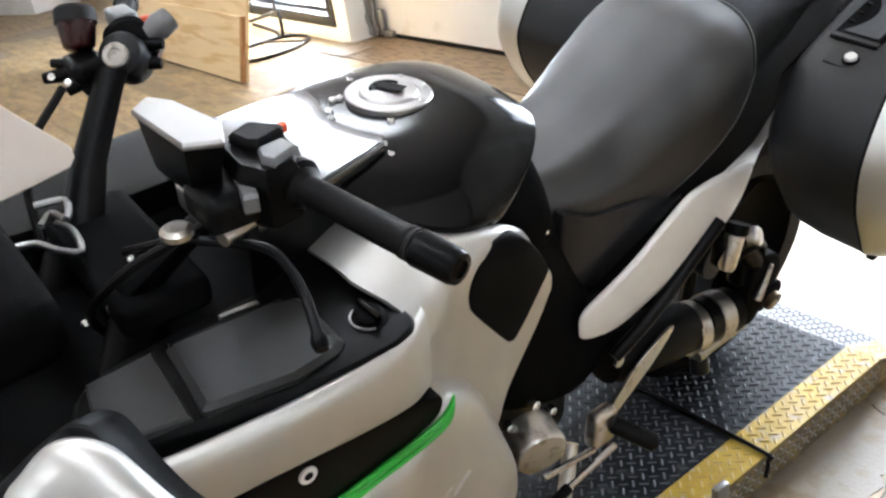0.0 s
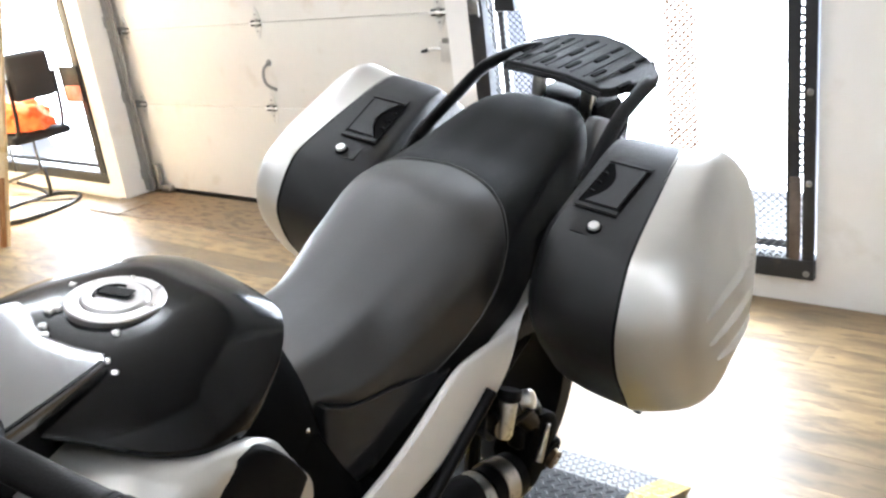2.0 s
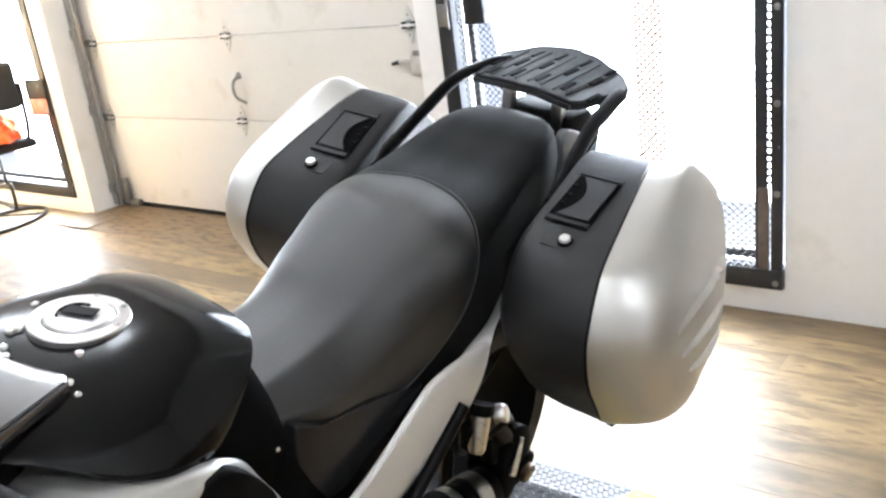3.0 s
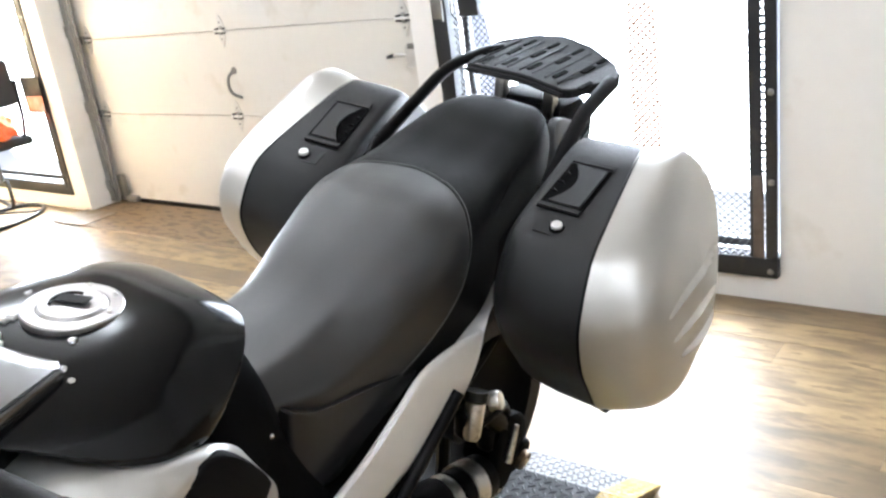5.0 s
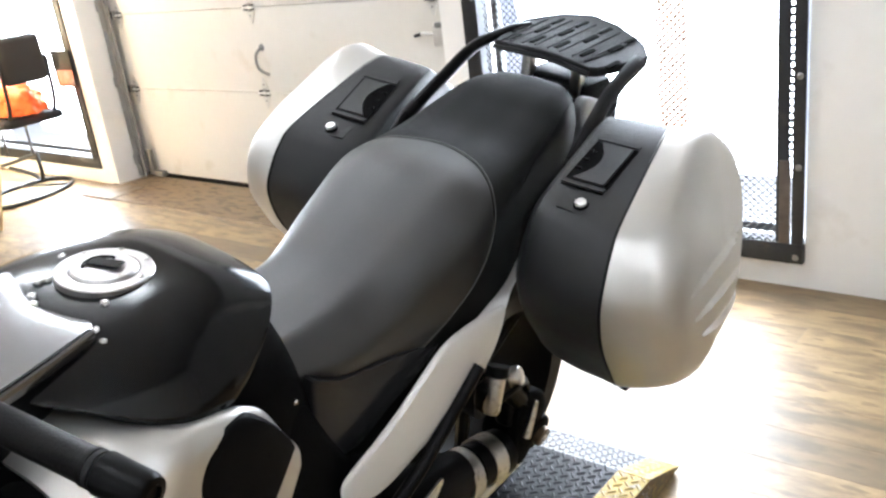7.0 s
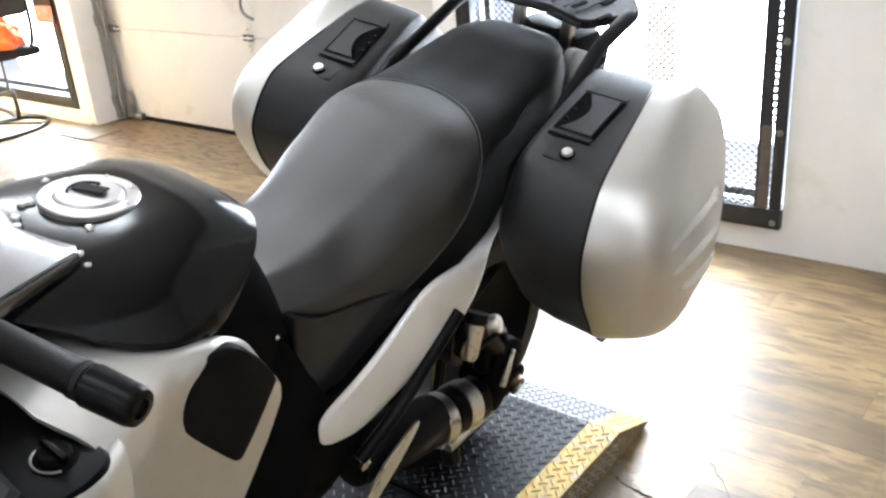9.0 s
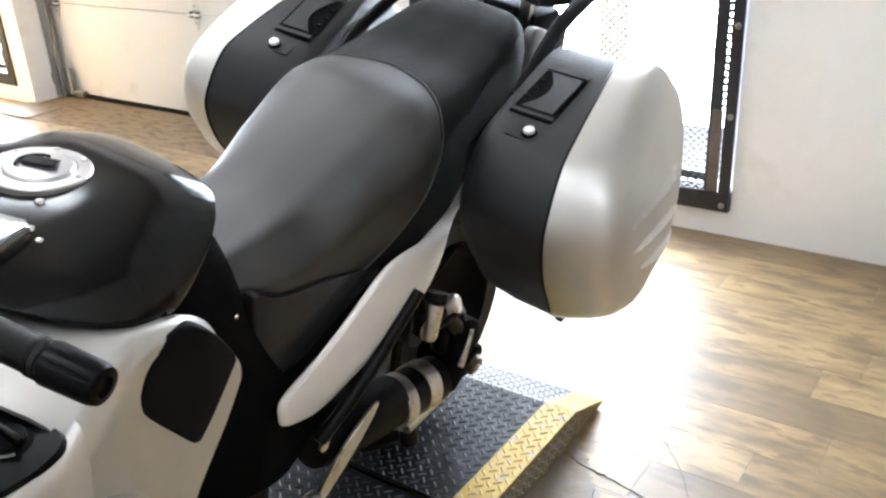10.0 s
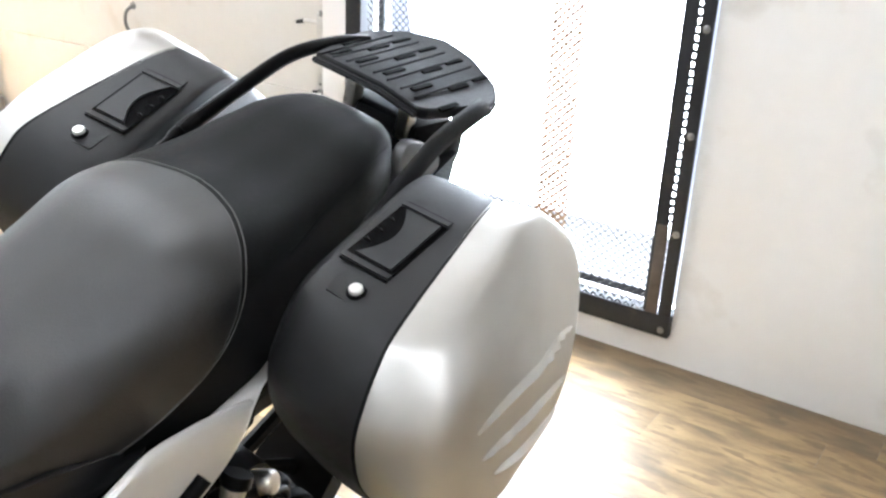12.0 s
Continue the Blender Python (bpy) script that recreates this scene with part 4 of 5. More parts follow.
def side_case(s):
    def m(bm):
        """The far case hangs slightly turned on its carrier."""
        if s < 0:
            bmesh.ops.transform(mirror_bm(bm), matrix=FAR_CASE, verts=bm.verts)
        return bm

    body = part("side_case", m(loft([case_ring(g, k) for g, k in ((0.06, 0.80), (0.08, 0.88), (0.16, 0.935), (0.30, 0.972), (0.55, 0.995), (0.985, 1.0))])), CASE_BLACK, bike, "black hard side case with silver lid", 50)
    part("seal", m(loft([case_ring(0.975, 1.004), case_ring(1.0, 1.004)])), RUBBER, body)
    lid = part("lid", m(loft(LID)), SILVER, body, "silver painted lid with three ribs", 60)
    for run in (((0.026, 0.781), (0.06, 0.788), (0.11, 0.796), (0.20, 0.803), (0.29, 0.797), (0.37, 0.775)), ((0.046, 0.729), (0.08, 0.729), (0.13, 0.728), (0.20, 0.722), (0.30, 0.704), (0.37, 0.686)), ((0.092, 0.680), (0.12, 0.674), (0.17, 0.661), (0.23, 0.648), (0.30, 0.640), (0.35, 0.642))):
        if s < 0:
            continue
        line = spline(run, 5)
        rows = []
        for i, (y, z) in enumerate(line):
            k = math.sin(math.pi * (0.02 + 0.96 * i / (len(line) - 1))) ** 0.7
            low, up, mid = (Vector(lid_point(y, z + dz)) for dz in (-0.003 * k, 0.011 * k, 0.003 * k))
            out = Vector((1, -0.1, 0))
            rows.append([tuple(p) for p in (low - out * 0.004, low + out * (0.0005 + 0.007 * k), mid + out * (0.001 + 0.008 * k), up + out * 0.0002, up - out * 0.006)])
        part("rib", loft(rows), SILVER, lid, angle=30)
    # handle plate and lock on the top; black sheets paint recess and gap shade
    grid = lambda u0, u1, y0, y1, w0, w1: loft([[on_case(u, y, w) for u, y in ((u0, y0), (u1, y0), (u1, y1), (u0, y1))] for w in (w0, w1)])
    part("top_plate", m(loft([[on_case(u, y, w) for u, y in ((0.250, -0.016), (0.335, -0.020), (0.318, 0.185), (0.232, 0.175))] for w in (-0.006, 0.0008)])), CASE_BLACK, body)
    for u0, u1, y0, y1 in ((0.228, 0.309, 0.030, 0.0325), (0.228, 0.309, 0.1615, 0.164)):
        part("handle_gap", m(grid(u0, u1, y0, y1, 0.001, 0.0024)), MATTE, body)
    part("handle_recess", m(grid(0.228, 0.309, 0.043, 0.151, 0.001, 0.0024)), MATTE, body, "flat black sheet coloured as a shaded finger recess")
    for y0, y1 in ((0.0335, 0.0415), (0.1525, 0.1605)):
        part("handle_end", m(grid(0.228, 0.3085, y0, y1, 0.002, 0.0052)), CASE_BLACK, body)
    grip = [np.array(p) for p in ((0.3005, 0.051), (0.3015, 0.054), (0.3015, 0.148), (0.3005, 0.151), (0.241, 0.151), (0.247, 0.143), (0.256, 0.130), (0.2625, 0.115), (0.2645, 0.101), (0.2625, 0.087), (0.256, 0.072), (0.247, 0.059), (0.241, 0.051))]
    part("handle", m(prism(grip, lambda u, v, w: tuple(on_case(u, v - 0.004, w)), 0.002, 0.0062, 0.0008)), CASE_BLACK, body, "satin black carrying handle", 25)
    for k in range(3):
        y = 0.074 + 0.0235 * k
        part("finger_rib", m(tube([on_case(0.230, y, 0.0030), on_case(0.236, y, 0.0036), on_case(0.242, y, 0.0028)], [0.002, 0.003, 0.0012], 8)), SATIN, body)
    a, b = on_case(0.287, 0.0, 0.0), on_case(0.287, 0.0, 0.02)
    lock = part("lock", m(turned(((0, 0.0135), (0.003, 0.0135), (0.0045, 0.0125), (0.0045, 0.0100), (0.0035, 0.0095), (0.0035, 0.0)), a, b, 24)), SATIN, body, "lock surround")
    part("lock_barrel", m(turned(((0.002, 0.0096), (0.008, 0.0096), (0.0095, 0.0084), (0.0098, 0.0)), a, b, 24)), NICKEL, lock, "bright lock barrel")
    part("foot", m(box((0.368, 0.09, 0.503), (0.384, 0.112, 0.513), 0.003)), RUBBER, body)


side_case(1)
side_case(-1)

# luggage rack and grab rails
rack_line = [np.array(p) for p in ((-0.150, 0.362), (-0.087, 0.340), (0.02, 0.332), (0.098, 0.330), (0.112, 0.345), (0.152, 0.468), (0.148, 0.492), (0.121, 0.524), (0.04, 0.562), (-0.037, 0.582), (-0.113, 0.575), (-0.19, 0.545), (-0.196, 0.53), (-0.175, 0.45))]
rack_z = lambda u, v: 1.028 - 0.9 * (u + 0.022) ** 2 + 0.02 * (v - 0.36) / 0.18
rack = part("luggage_rack", prism(rack_line, lambda u, v, w: (u, v, rack_z(u, v) + w), -0.013, 0.006, 0.003), RACK, bike, "black ribbed luggage rack", 25)
across = np.linspace(-0.155, 0.115, 10)
for i, u in enumerate(across):
    for v0, v1 in ((0.365, 0.41), (0.43, 0.475), (0.495, 0.535)):
        if (i + int(v0 * 100)) % 2 and (0.36 < v0 < 0.5 or -0.15 < u < 0.05) and not (u < -0.14 and v0 > 0.49):
            # slots stay uncut; a black strip on the plate paints their shade
            part("rack_slot", loft([[(a, b, rack_z(a, b) + w) for a, b in ((u, v0), (u + 0.009, v0), (u + 0.013, v1), (u + 0.004, v1))] for w in (0.003, 0.0063)]), MATTE, rack)
    if -0.14 < u < 0.1:
        part("rack_rib", tube([(u - 0.008, 0.352, rack_z(u, 0.352) + 0.0055), (u + 0.004, 0.53, rack_z(u + 0.004, 0.53) + 0.0055)], 0.0022, 6), RACK, rack)
part("front_lip", tube([(u, v, rack_z(u, v) - 0.006) for u, v in ((-0.15, 0.360), (-0.087, 0.338), (0.02, 0.330), (0.10, 0.328))], 0.006, 6), RACK, rack)
for x in (-0.075, 0.045):
    part("rack_mount", box((x - 0.013, 0.375, 0.93), (x + 0.013, 0.40, 1.02), 0.005), ALLOY, rack, "bare alloy mount")
part("rack_base", box((-0.10, 0.38, 0.88), (0.075, 0.50, 0.965), 0.02), PLASTIC, rack)
# rail at the near side: a flat bar from the rack's corner to its joint
flat = []
for x, y, z, w in spline([(0.146, 0.462, 1.016, 0.015), (0.152, 0.42, 1.012, 0.014), (0.158, 0.323, 0.983, 0.013), (0.166, 0.248, 0.944, 0.013), (0.172, 0.198, 0.912, 0.012), (0.178, 0.155, 0.891, 0.011)], 5):
    flat.append([(x + w * c, y - 0.012 * sn * 0.6, z + 0.011 * sn - 0.35 * w * c) for c, sn in ((math.cos(a), math.sin(a)) for a in (2 * math.pi * k / 12 for k in range(12)))])
part("grab_rail", loft(flat), RACK, bike, "flat black grab rail")
part("rail_joint", tube([(0.178, 0.158, 0.891), (0.181, 0.14, 0.884)], 0.0125, 10), RUBBER, bike)
part("rail_foot", tube(spline([(0.181, 0.14, 0.884), (0.186, 0.102, 0.869), (0.19, 0.07, 0.845)], 4), 0.008, 8), SATIN, bike)
cowl = spline([(0.265, 0.846), (0.30, 0.88), (0.305, 0.93), (0.337, 0.953), (0.41, 0.93), (0.44, 0.89), (0.36, 0.86), (0.29, 0.82)], 3, True)
for s in (1, -1):
    bm = pillow(cowl, lambda u, v, w: (0.112 + w - 0.12 * (u - 0.3) - 0.15 * (v - 0.89), u, v), 0.006, 0.02)
    part("tail_cowl", bm if s > 0 else mirror_bm(bm), SWITCH_GREY, bike, "grey tail cowl behind the seat")
pts = spline([(-0.175, 0.06, 0.885), (-0.182, 0.12, 0.912), (-0.176, 0.22, 0.965), (-0.178, 0.33, 1.008), (-0.170, 0.44, 1.022), (-0.150, 0.50, 1.024)], 5)
part("grab_rail", tube(pts, [0.013 if i > 2 else 0.009 for i in range(len(pts))], 10), SATIN, bike, "black grab rail")
part("rail_joint", tube(pts[4:7], 0.0145, 10), RUBBER, bike)
part("tail_lamp_housing", box((-0.09, 0.46, 0.86), (0.08, 0.54, 0.94), 0.02), SATIN, bike)

# knee and shoulder fairing, silver, wrapping from the tank edge down
KNEE = [(-0.893, ((0.126, 0.862), (0.20, 0.871), (0.284, 0.855), (0.308, 0.803), (0.300, 0.755), (0.275, 0.70))),
        (-0.84, ((0.104, 0.877), (0.200, 0.874), (0.268, 0.852), (0.285, 0.805), (0.266, 0.74), (0.254, 0.67))),
        (-0.80, ((0.150, 0.868), (0.208, 0.866), (0.248, 0.848), (0.259, 0.815), (0.249, 0.72), (0.247, 0.60))),
        (-0.765, ((0.201, 0.858), (0.222, 0.858), (0.236, 0.850), (0.247, 0.829), (0.245, 0.70), (0.242, 0.55))),
        (-0.74, ((0.208, 0.850), (0.224, 0.855), (0.235, 0.850), (0.246, 0.832), (0.242, 0.68), (0.238, 0.50))),
        (-0.70, ((0.206, 0.840), (0.226, 0.847), (0.240, 0.835), (0.246, 0.79), (0.240, 0.66), (0.234, 0.48))),
        (-0.676, ((0.203, 0.830), (0.222, 0.838), (0.236, 0.823), (0.242, 0.78), (0.237, 0.68), (0.233, 0.55))),
        (-0.646, ((0.200, 0.806), (0.220, 0.815), (0.233, 0.80), (0.238, 0.765), (0.235, 0.69), (0.233, 0.606))),
        (-0.62, ((0.203, 0.766), (0.214, 0.773), (0.226, 0.762), (0.233, 0.74), (0.234, 0.70), (0.233, 0.652))),
        (-0.597, ((0.210, 0.731), (0.217, 0.734), (0.226, 0.730), (0.231, 0.723), (0.232, 0.712), (0.232, 0.700)))]
rows = []
for st in spline([[y] + [c for q in prof for c in q] for y, prof in KNEE], 4):
    y, prof = st[0], [(st[1 + 2 * k], st[2 + 2 * k]) for k in range(6)]
    # a soft crease parts the upper shelf from the flank, fading out below the tank
    pinch = max(0.0, min(1.0, (-0.72 - y) / 0.03))
    smooth, creased = spline(prof, 4), spline(prof[:4], 4) + spline(prof[3:], 4)[1:]
    # the inner half of the shelf reaches further forward, up to the pocket
    ahead = 0.024 * max(0.0, min(1.0, (-0.84 - y) / 0.053))
    rows.append([(x, y - ahead * max(0.0, min(1.0, (0.29 - x) / 0.06)), z) for x, z in (a + (b - a) * pinch for a, b in zip(smooth, creased))])
for s in (1, -1):
    bm = sheet(rows, 0.006)
    part("knee_fairing", bm if s > 0 else mirror_bm(bm), SILVER, bike, "silver fairing beside the tank", 60)
pad = spline([(-0.708, 0.843), (-0.683, 0.839), (-0.657, 0.817), (-0.633, 0.785), (-0.613, 0.751), (-0.617, 0.735), (-0.669, 0.663), (-0.681, 0.655), (-0.695, 0.668), (-0.752, 0.743), (-0.763, 0.766), (-0.763, 0.79), (-0.747, 0.821), (-0.727, 0.837)], 3, True)
for s in (1, -1):
    bm = pillow(pad, lambda u, v, w: (0.2405 + 0.02 * (v - 0.65) - 8 * max(0, v - 0.815) ** 2 - 0.12 * max(0, u + 0.66) + w, u, v), 0.004, 0.03, ((1.0, 0.0), (0.97, 0.8), (0.9, 1.0), (0.6, 1.0), (0.3, 1.0)))
    part("knee_pad", bm if s > 0 else mirror_bm(bm), PLASTIC, bike, "black textured knee pad")

# upper side fairing with its black storage pocket
SIDE = [(-1.36, 0.285, 0.745), (-1.25, 0.312, 0.76), (-1.1, 0.332, 0.772), (-1.0, 0.338, 0.768), (-0.92, 0.331, 0.757), (-0.868, 0.300, 0.735)]
rows = []
for y, x, low in curve(SIDE, 4):
    top = 0.842 + 0.01 * (y + 1.1)
    rows.append([(px, y, pz) for px, pz in spline([(x - 0.030, top - 0.010), (x - 0.018, top + 0.001), (x - 0.010, top + 0.001), (x - 0.002, top - 0.010), (x + 0.003, (top + low) / 2), (x + 0.002, low + 0.006), (x - 0.006, low - 0.002), (x - 0.05, low - 0.006)], 3)])
for s in (1, -1):
    bm = sheet(rows, 0.005)
    part("side_fairing", bm if s > 0 else mirror_bm(bm), SILVER, bike, "silver upper side fairing", 55)
pocket = spline([(0.318, -0.912), (0.308, -0.893), (0.285, -0.885), (0.22, -0.893), (0.155, -0.91), (0.148, -0.95), (0.148, -1.05), (0.15, -1.12), (0.165, -1.21), (0.22, -1.24), (0.268, -1.20), (0.297, -1.1), (0.318, -1.0), (0.322, -0.94)], 3, True)
for s in (1, -1):
    bm = pillow(pocket, lambda u, v, w: (u, v, 0.842 + 0.012 * (v + 1.1) + w), 0.008, 0.05, ((1.0, 0.2), (0.97, 0.9), (0.85, 1.0), (0.6, 1.0), (0.3, 1.0)))
    pk = part("fairing_pocket", bm if s > 0 else mirror_bm(bm), SATIN, bike, "black fairing pocket with lid and lock knob", 30)
    if s > 0:
        lidline = [np.array(p) for p in ((0.300, -0.985), (0.306, -1.04), (0.288, -1.132), (0.284, -1.136), (0.178, -1.125), (0.174, -1.12), (0.183, -1.0), (0.192, -0.972), (0.20, -0.968), (0.290, -0.972))]
        part("pocket_lid", pillow(lidline, lambda u, v, w: (u, v, 0.849 + w), 0.012, 0.004, ((1.0, 0.0), (0.995, 0.5), (0.90, 1.0), (0.5, 1.0))), POCKET, pk, "black textured pocket lid", 25)
        part("lid_edge", tube([(0.1775, -1.12, 0.858), (0.187, -0.99, 0.859)], 0.004, 6), SATIN, pk)
        part("lid_slot", box((-0.004, -0.024, 0), (0.004, 0.024, 0.008), 0.003, 2, Matrix.Translation((0.171, -1.034, 0.852)) @ pose(0, 0, 0, 0, 0, -5)), ZINC, pk)
        tray = [np.array(p) for p in ((0.170, -1.21), (0.166, -1.135), (0.284, -1.145), (0.272, -1.195), (0.235, -1.225))]
        part("front_tray", pillow(tray, lambda u, v, w: (u, v, 0.848 + w), 0.006, 0.004, ((1.0, 0.0), (0.99, 0.6), (0.93, 1.0), (0.5, 1.0))), POCKET, pk, "charcoal pocket tray", 25)
        for r0, r1, z0, z1, mt in ((0.027, 0.021, 0.842, 0.853, SATIN), (0.017, 0.014, 0.845, 0.862, PLASTIC)):
            part("lock_knob", turned(((0, r0), (z1 - z0 - 0.003, r0), (z1 - z0, r1)), (0.270, -0.927, z0), (0.270, -0.927, z0 + 1), 24), mt, pk)
        part("knob_bar", box((0.250, -0.931, 0.858), (0.290, -0.923, 0.868), 0.003), GLOSS, pk)
        part("knob_ring", tube([(0.270 + 0.0215 * math.cos(a), -0.927 + 0.0215 * math.sin(a), 0.8535) for a in (radians(d) for d in range(200, 350, 12))], 0.0015, 6), ZINC, pk)
        part("screw", turned(((0, 0.006), (0.003, 0.006), (0.004, 0.003)), (0.302, -0.905, 0.846), (0.302, -0.905, 1), 10), STEEL, pk)

# lower fairing with black insert, green stripe and round badge
low = spline([(-1.4, 0.66), (-1.2, 0.655), (-1.05, 0.652), (-0.93, 0.660), (-0.88, 0.680), (-0.86, 0.690), (-0.83, 0.688), (-0.785, 0.655), (-0.745, 0.60), (-0.70, 0.48), (-0.672, 0.38), (-0.70, 0.32), (-0.95, 0.28), (-1.2, 0.30), (-1.38, 0.42)], 3, True)
flank = lambda u, v, w: (0.296 + w + 0.04 * (v - 0.5) - 0.30 * max(0, u + 0.80) - 0.22 * max(0, u + 0.92) * max(0, min(1, (v - 0.45) / 0.2)), u, v)
for s in (1, -1):
    bm = pillow(low, flank, 0.03, 0.03, ((1.0, 0.0), (0.97, 0.4), (0.9, 0.75), (0.7, 0.95), (0.4, 1.0)))
    lf = part("lower_fairing", bm if s > 0 else mirror_bm(bm), SILVER, bike, "silver lower side fairing", 55)
insert = spline([(-0.868, 0.730), (-0.90, 0.739), (-0.95, 0.745), (-1.05, 0.753), (-1.2, 0.756), (-1.36, 0.74), (-1.36, 0.66), (-1.2, 0.662), (-1.02, 0.668), (-0.95, 0.678), (-0.90, 0.690), (-0.872, 0.704)], 3, True)
part("fairing_insert", pillow(insert, lambda u, v, w: (0.320 + w, u, v), 0.003, 0.03), SATIN, bike, "black fairing insert")
for off, r in ((0.0, 0.0052), (-0.0115, 0.0052)):
    pts = spline([(0.326, y, z + off) for y, z in ((-0.853, 0.728), (-0.857, 0.713), (-0.868, 0.699), (-0.892, 0.690), (-0.925, 0.683), (-0.959, 0.678), (-1.014, 0.669), (-1.1, 0.66), (-1.2, 0.655))], 5)
    part("green_stripe", tube(pts, [r * min(1.0, 0.25 + 0.1 * i) for i in range(len(pts))], 8), GREEN, bike, "bright green accent stripe")
part("round_badge", turned(((0, 0.0115), (0.002, 0.0115), (0.003, 0.0105), (0.003, 0.0058), (0.001, 0.0055)), (0.3225, -1.054, 0.735), (0.42, -1.054, 0.735), 24), WHITE_MARK, bike, "round white badge ring")
part("badge_centre", turned(((0, 0.0054), (0.0032, 0.0054), (0.0034, 0.0)), (0.3225, -1.054, 0.735), (0.42, -1.054, 0.735), 20), SATIN, bike)
for k in range(3):
    y = -0.90 + 0.035 * k
    part("vent_fin", tube([flank(y - 0.02, 0.535, 0.029), flank(y + 0.012, 0.555, 0.029)], [0.003, 0.002], 6), SILVER, bike)

# mirror shell standing out from the fairing's shoulder
MR, MU = Vector((0.629, 0.777, -0.016)), Vector((-0.448, 0.380, 0.809))
MN = MR.cross(MU).normalized()
MC = Vector((0.385, -1.268, 0.955))
shell_at = lambda u, v, w: tuple(MC + MR * u + MU * v + MN * w)
rim = spline([(-0.076, -0.03), (-0.046, 0.010), (-0.016, 0.037), (-0.003, 0.041), (0.015, 0.034), (0.042, 0.002), (0.068, -0.024), (0.10, -0.05), (0.10, -0.08), (0.04, -0.10), (-0.05, -0.085)], 4, True)
hous = part("mirror_rim", pillow(rim, shell_at, 0.010, 0.06), SATIN, bike, "black mirror rim", 30)
shell = spline([(-0.055, -0.02), (-0.040, 0.006), (-0.022, 0.026), (0.001, 0.032), (0.026, 0.025), (0.046, 0.009), (0.070, -0.012), (0.105, -0.04), (0.10, -0.07), (0.03, -0.09), (-0.04, -0.07)], 4, True)
part("mirror_shell", pillow(shell, lambda u, v, w: shell_at(u, v, w + 0.009), 0.022, 0.006), SILVER, hous, "silver painted mirror shell")
part("mirror_stem", tube([(0.29, -1.24, 0.83), (0.36, -1.26, 0.92)], 0.02, 12), SATIN, bike)

# handlebars: risers, grips, switches, reservoirs and levers
for s in (1, -1):
    riser = part("bar_riser", loft([[(s * (x + dx), y + dy, z) for dx, dy in spline([(-w, -d), (w, -d), (w, d), (-w, d)], 4, True)] for x, y, z, w, d in ((0.085, -1.11, 0.88, 0.018, 0.022), (0.12, -1.075, 0.93, 0.014, 0.018), (0.165, -1.015, 1.0, 0.013, 0.016), (0.185, -0.990, 1.025, 0.016, 0.018))]), SATIN, bike, "black handlebar riser")
    if s > 0:
        part("clamp_cap", turned(((-0.02, 0.017), (0.003, 0.017), (0.005, 0.011), (0.010, 0.010), (0.010, 0.0)), (0.187, -0.988, 1.035), (0.187, -0.97, 1.2), 20), ALLOY, riser)
    else:
        part("clamp_cap", turned(((-0.05, 0.031), (-0.012, 0.031), (-0.004, 0.027), (0.0, 0.018)), (-0.175, -0.988, 1.035), (-0.112, -1.038, 1.094), 24), DARK, riser)
        part("clamp_bolt", turned(((-0.004, 0.0165), (0.004, 0.0165), (0.006, 0.014), (0.006, 0.009), (0.003, 0.008), (0.003, 0.0)), (-0.171, -0.993, 1.034), (-0.108, -1.043, 1.093), 20), ALLOY, riser, "bright socket bolt")
    d = (Vector((0.978, 0.205, -0.045)) if s > 0 else Vector((0.90, 0.42, -0.05))).normalized()
    base = Vector((0.202, -0.995, 1.042)) if s > 0 else Vector((0.19, -0.985, 1.028))
    at = lambda q: Vector(((base + d * q).x * s, (base + d * q).y, (base + d * q).z))
    part("bar_tube", tube([at(0.0), at(0.06)], 0.011, 12), STEEL, bike)
    part("grip", turned(((0.058, 0.0205), (0.062, 0.022), (0.068, 0.0165), (0.07, 0.0152), (0.19, 0.0152), (0.192, 0.0164), (0.196, 0.0164)), at(0), at(1), 24), RUBBER, bike, "black rubber handlebar grip")
    part("grip_collar", turned(((0.197, 0.0163), (0.202, 0.0163), (0.203, 0.015)), at(0), at(1), 24), RACK, bike)
    part("bar_end", turned(((0.203, 0.0155), (0.206, 0.0178), (0.246, 0.0168), (0.252, 0.015), (0.253, 0.009), (0.250, 0.008), (0.250, 0.0)), at(0), at(1), 24), SATIN, bike, "black bar end weight")
    if s < 0:
        sw = part("switch_block", turned(((-0.030, 0.028), (-0.026, 0.036), (0.012, 0.036), (0.018, 0.030), (0.018, 0.0)), (-0.212, -0.955, 1.026), (-0.121, -1.003, 1.070), 20), SATIN, bike, "black round switch block")
        part("switch_cap", box((-0.026, -0.016, -0.010), (0.020, 0.016, 0.012), 0.006, 3, Matrix.Translation((-0.244, -0.950, 1.050))), SWITCH_GREY, sw, "grey switch cap")
        part("switch_button", box((-0.006, -0.007, -0.006), (0.006, 0.007, 0.006), 0.003, 2, Matrix.Translation((-0.206, -0.933, 1.055))), ORANGE_BUTTON, sw, "orange-red switch button")
        part("thumb_switch", tube([(-0.200, -0.938, 1.040), (-0.196, -0.922, 1.046), (-0.198, -0.904, 1.053)], [0.013, 0.018, 0.016], 16), SWITCH_GREY, sw, "grey thumb switch")
        for a, b in (((-0.195, -0.950, 1.029), (-0.177, -0.927, 1.030)), ((-0.186, -0.962, 1.010), (-0.167, -0.938, 1.009))):
            part("switch_knob", tube([a, b], [0.011, 0.007], 10), SATIN, sw)
        part("switch_screw", turned(((0, 0.006), (0.004, 0.006), (0.005, 0.003)), (-0.171, -0.968, 1.030), (-0.100, -1.018, 1.090), 10), STEEL, sw)
    else:
        flat = lambda u, v, w: (u, v, w)
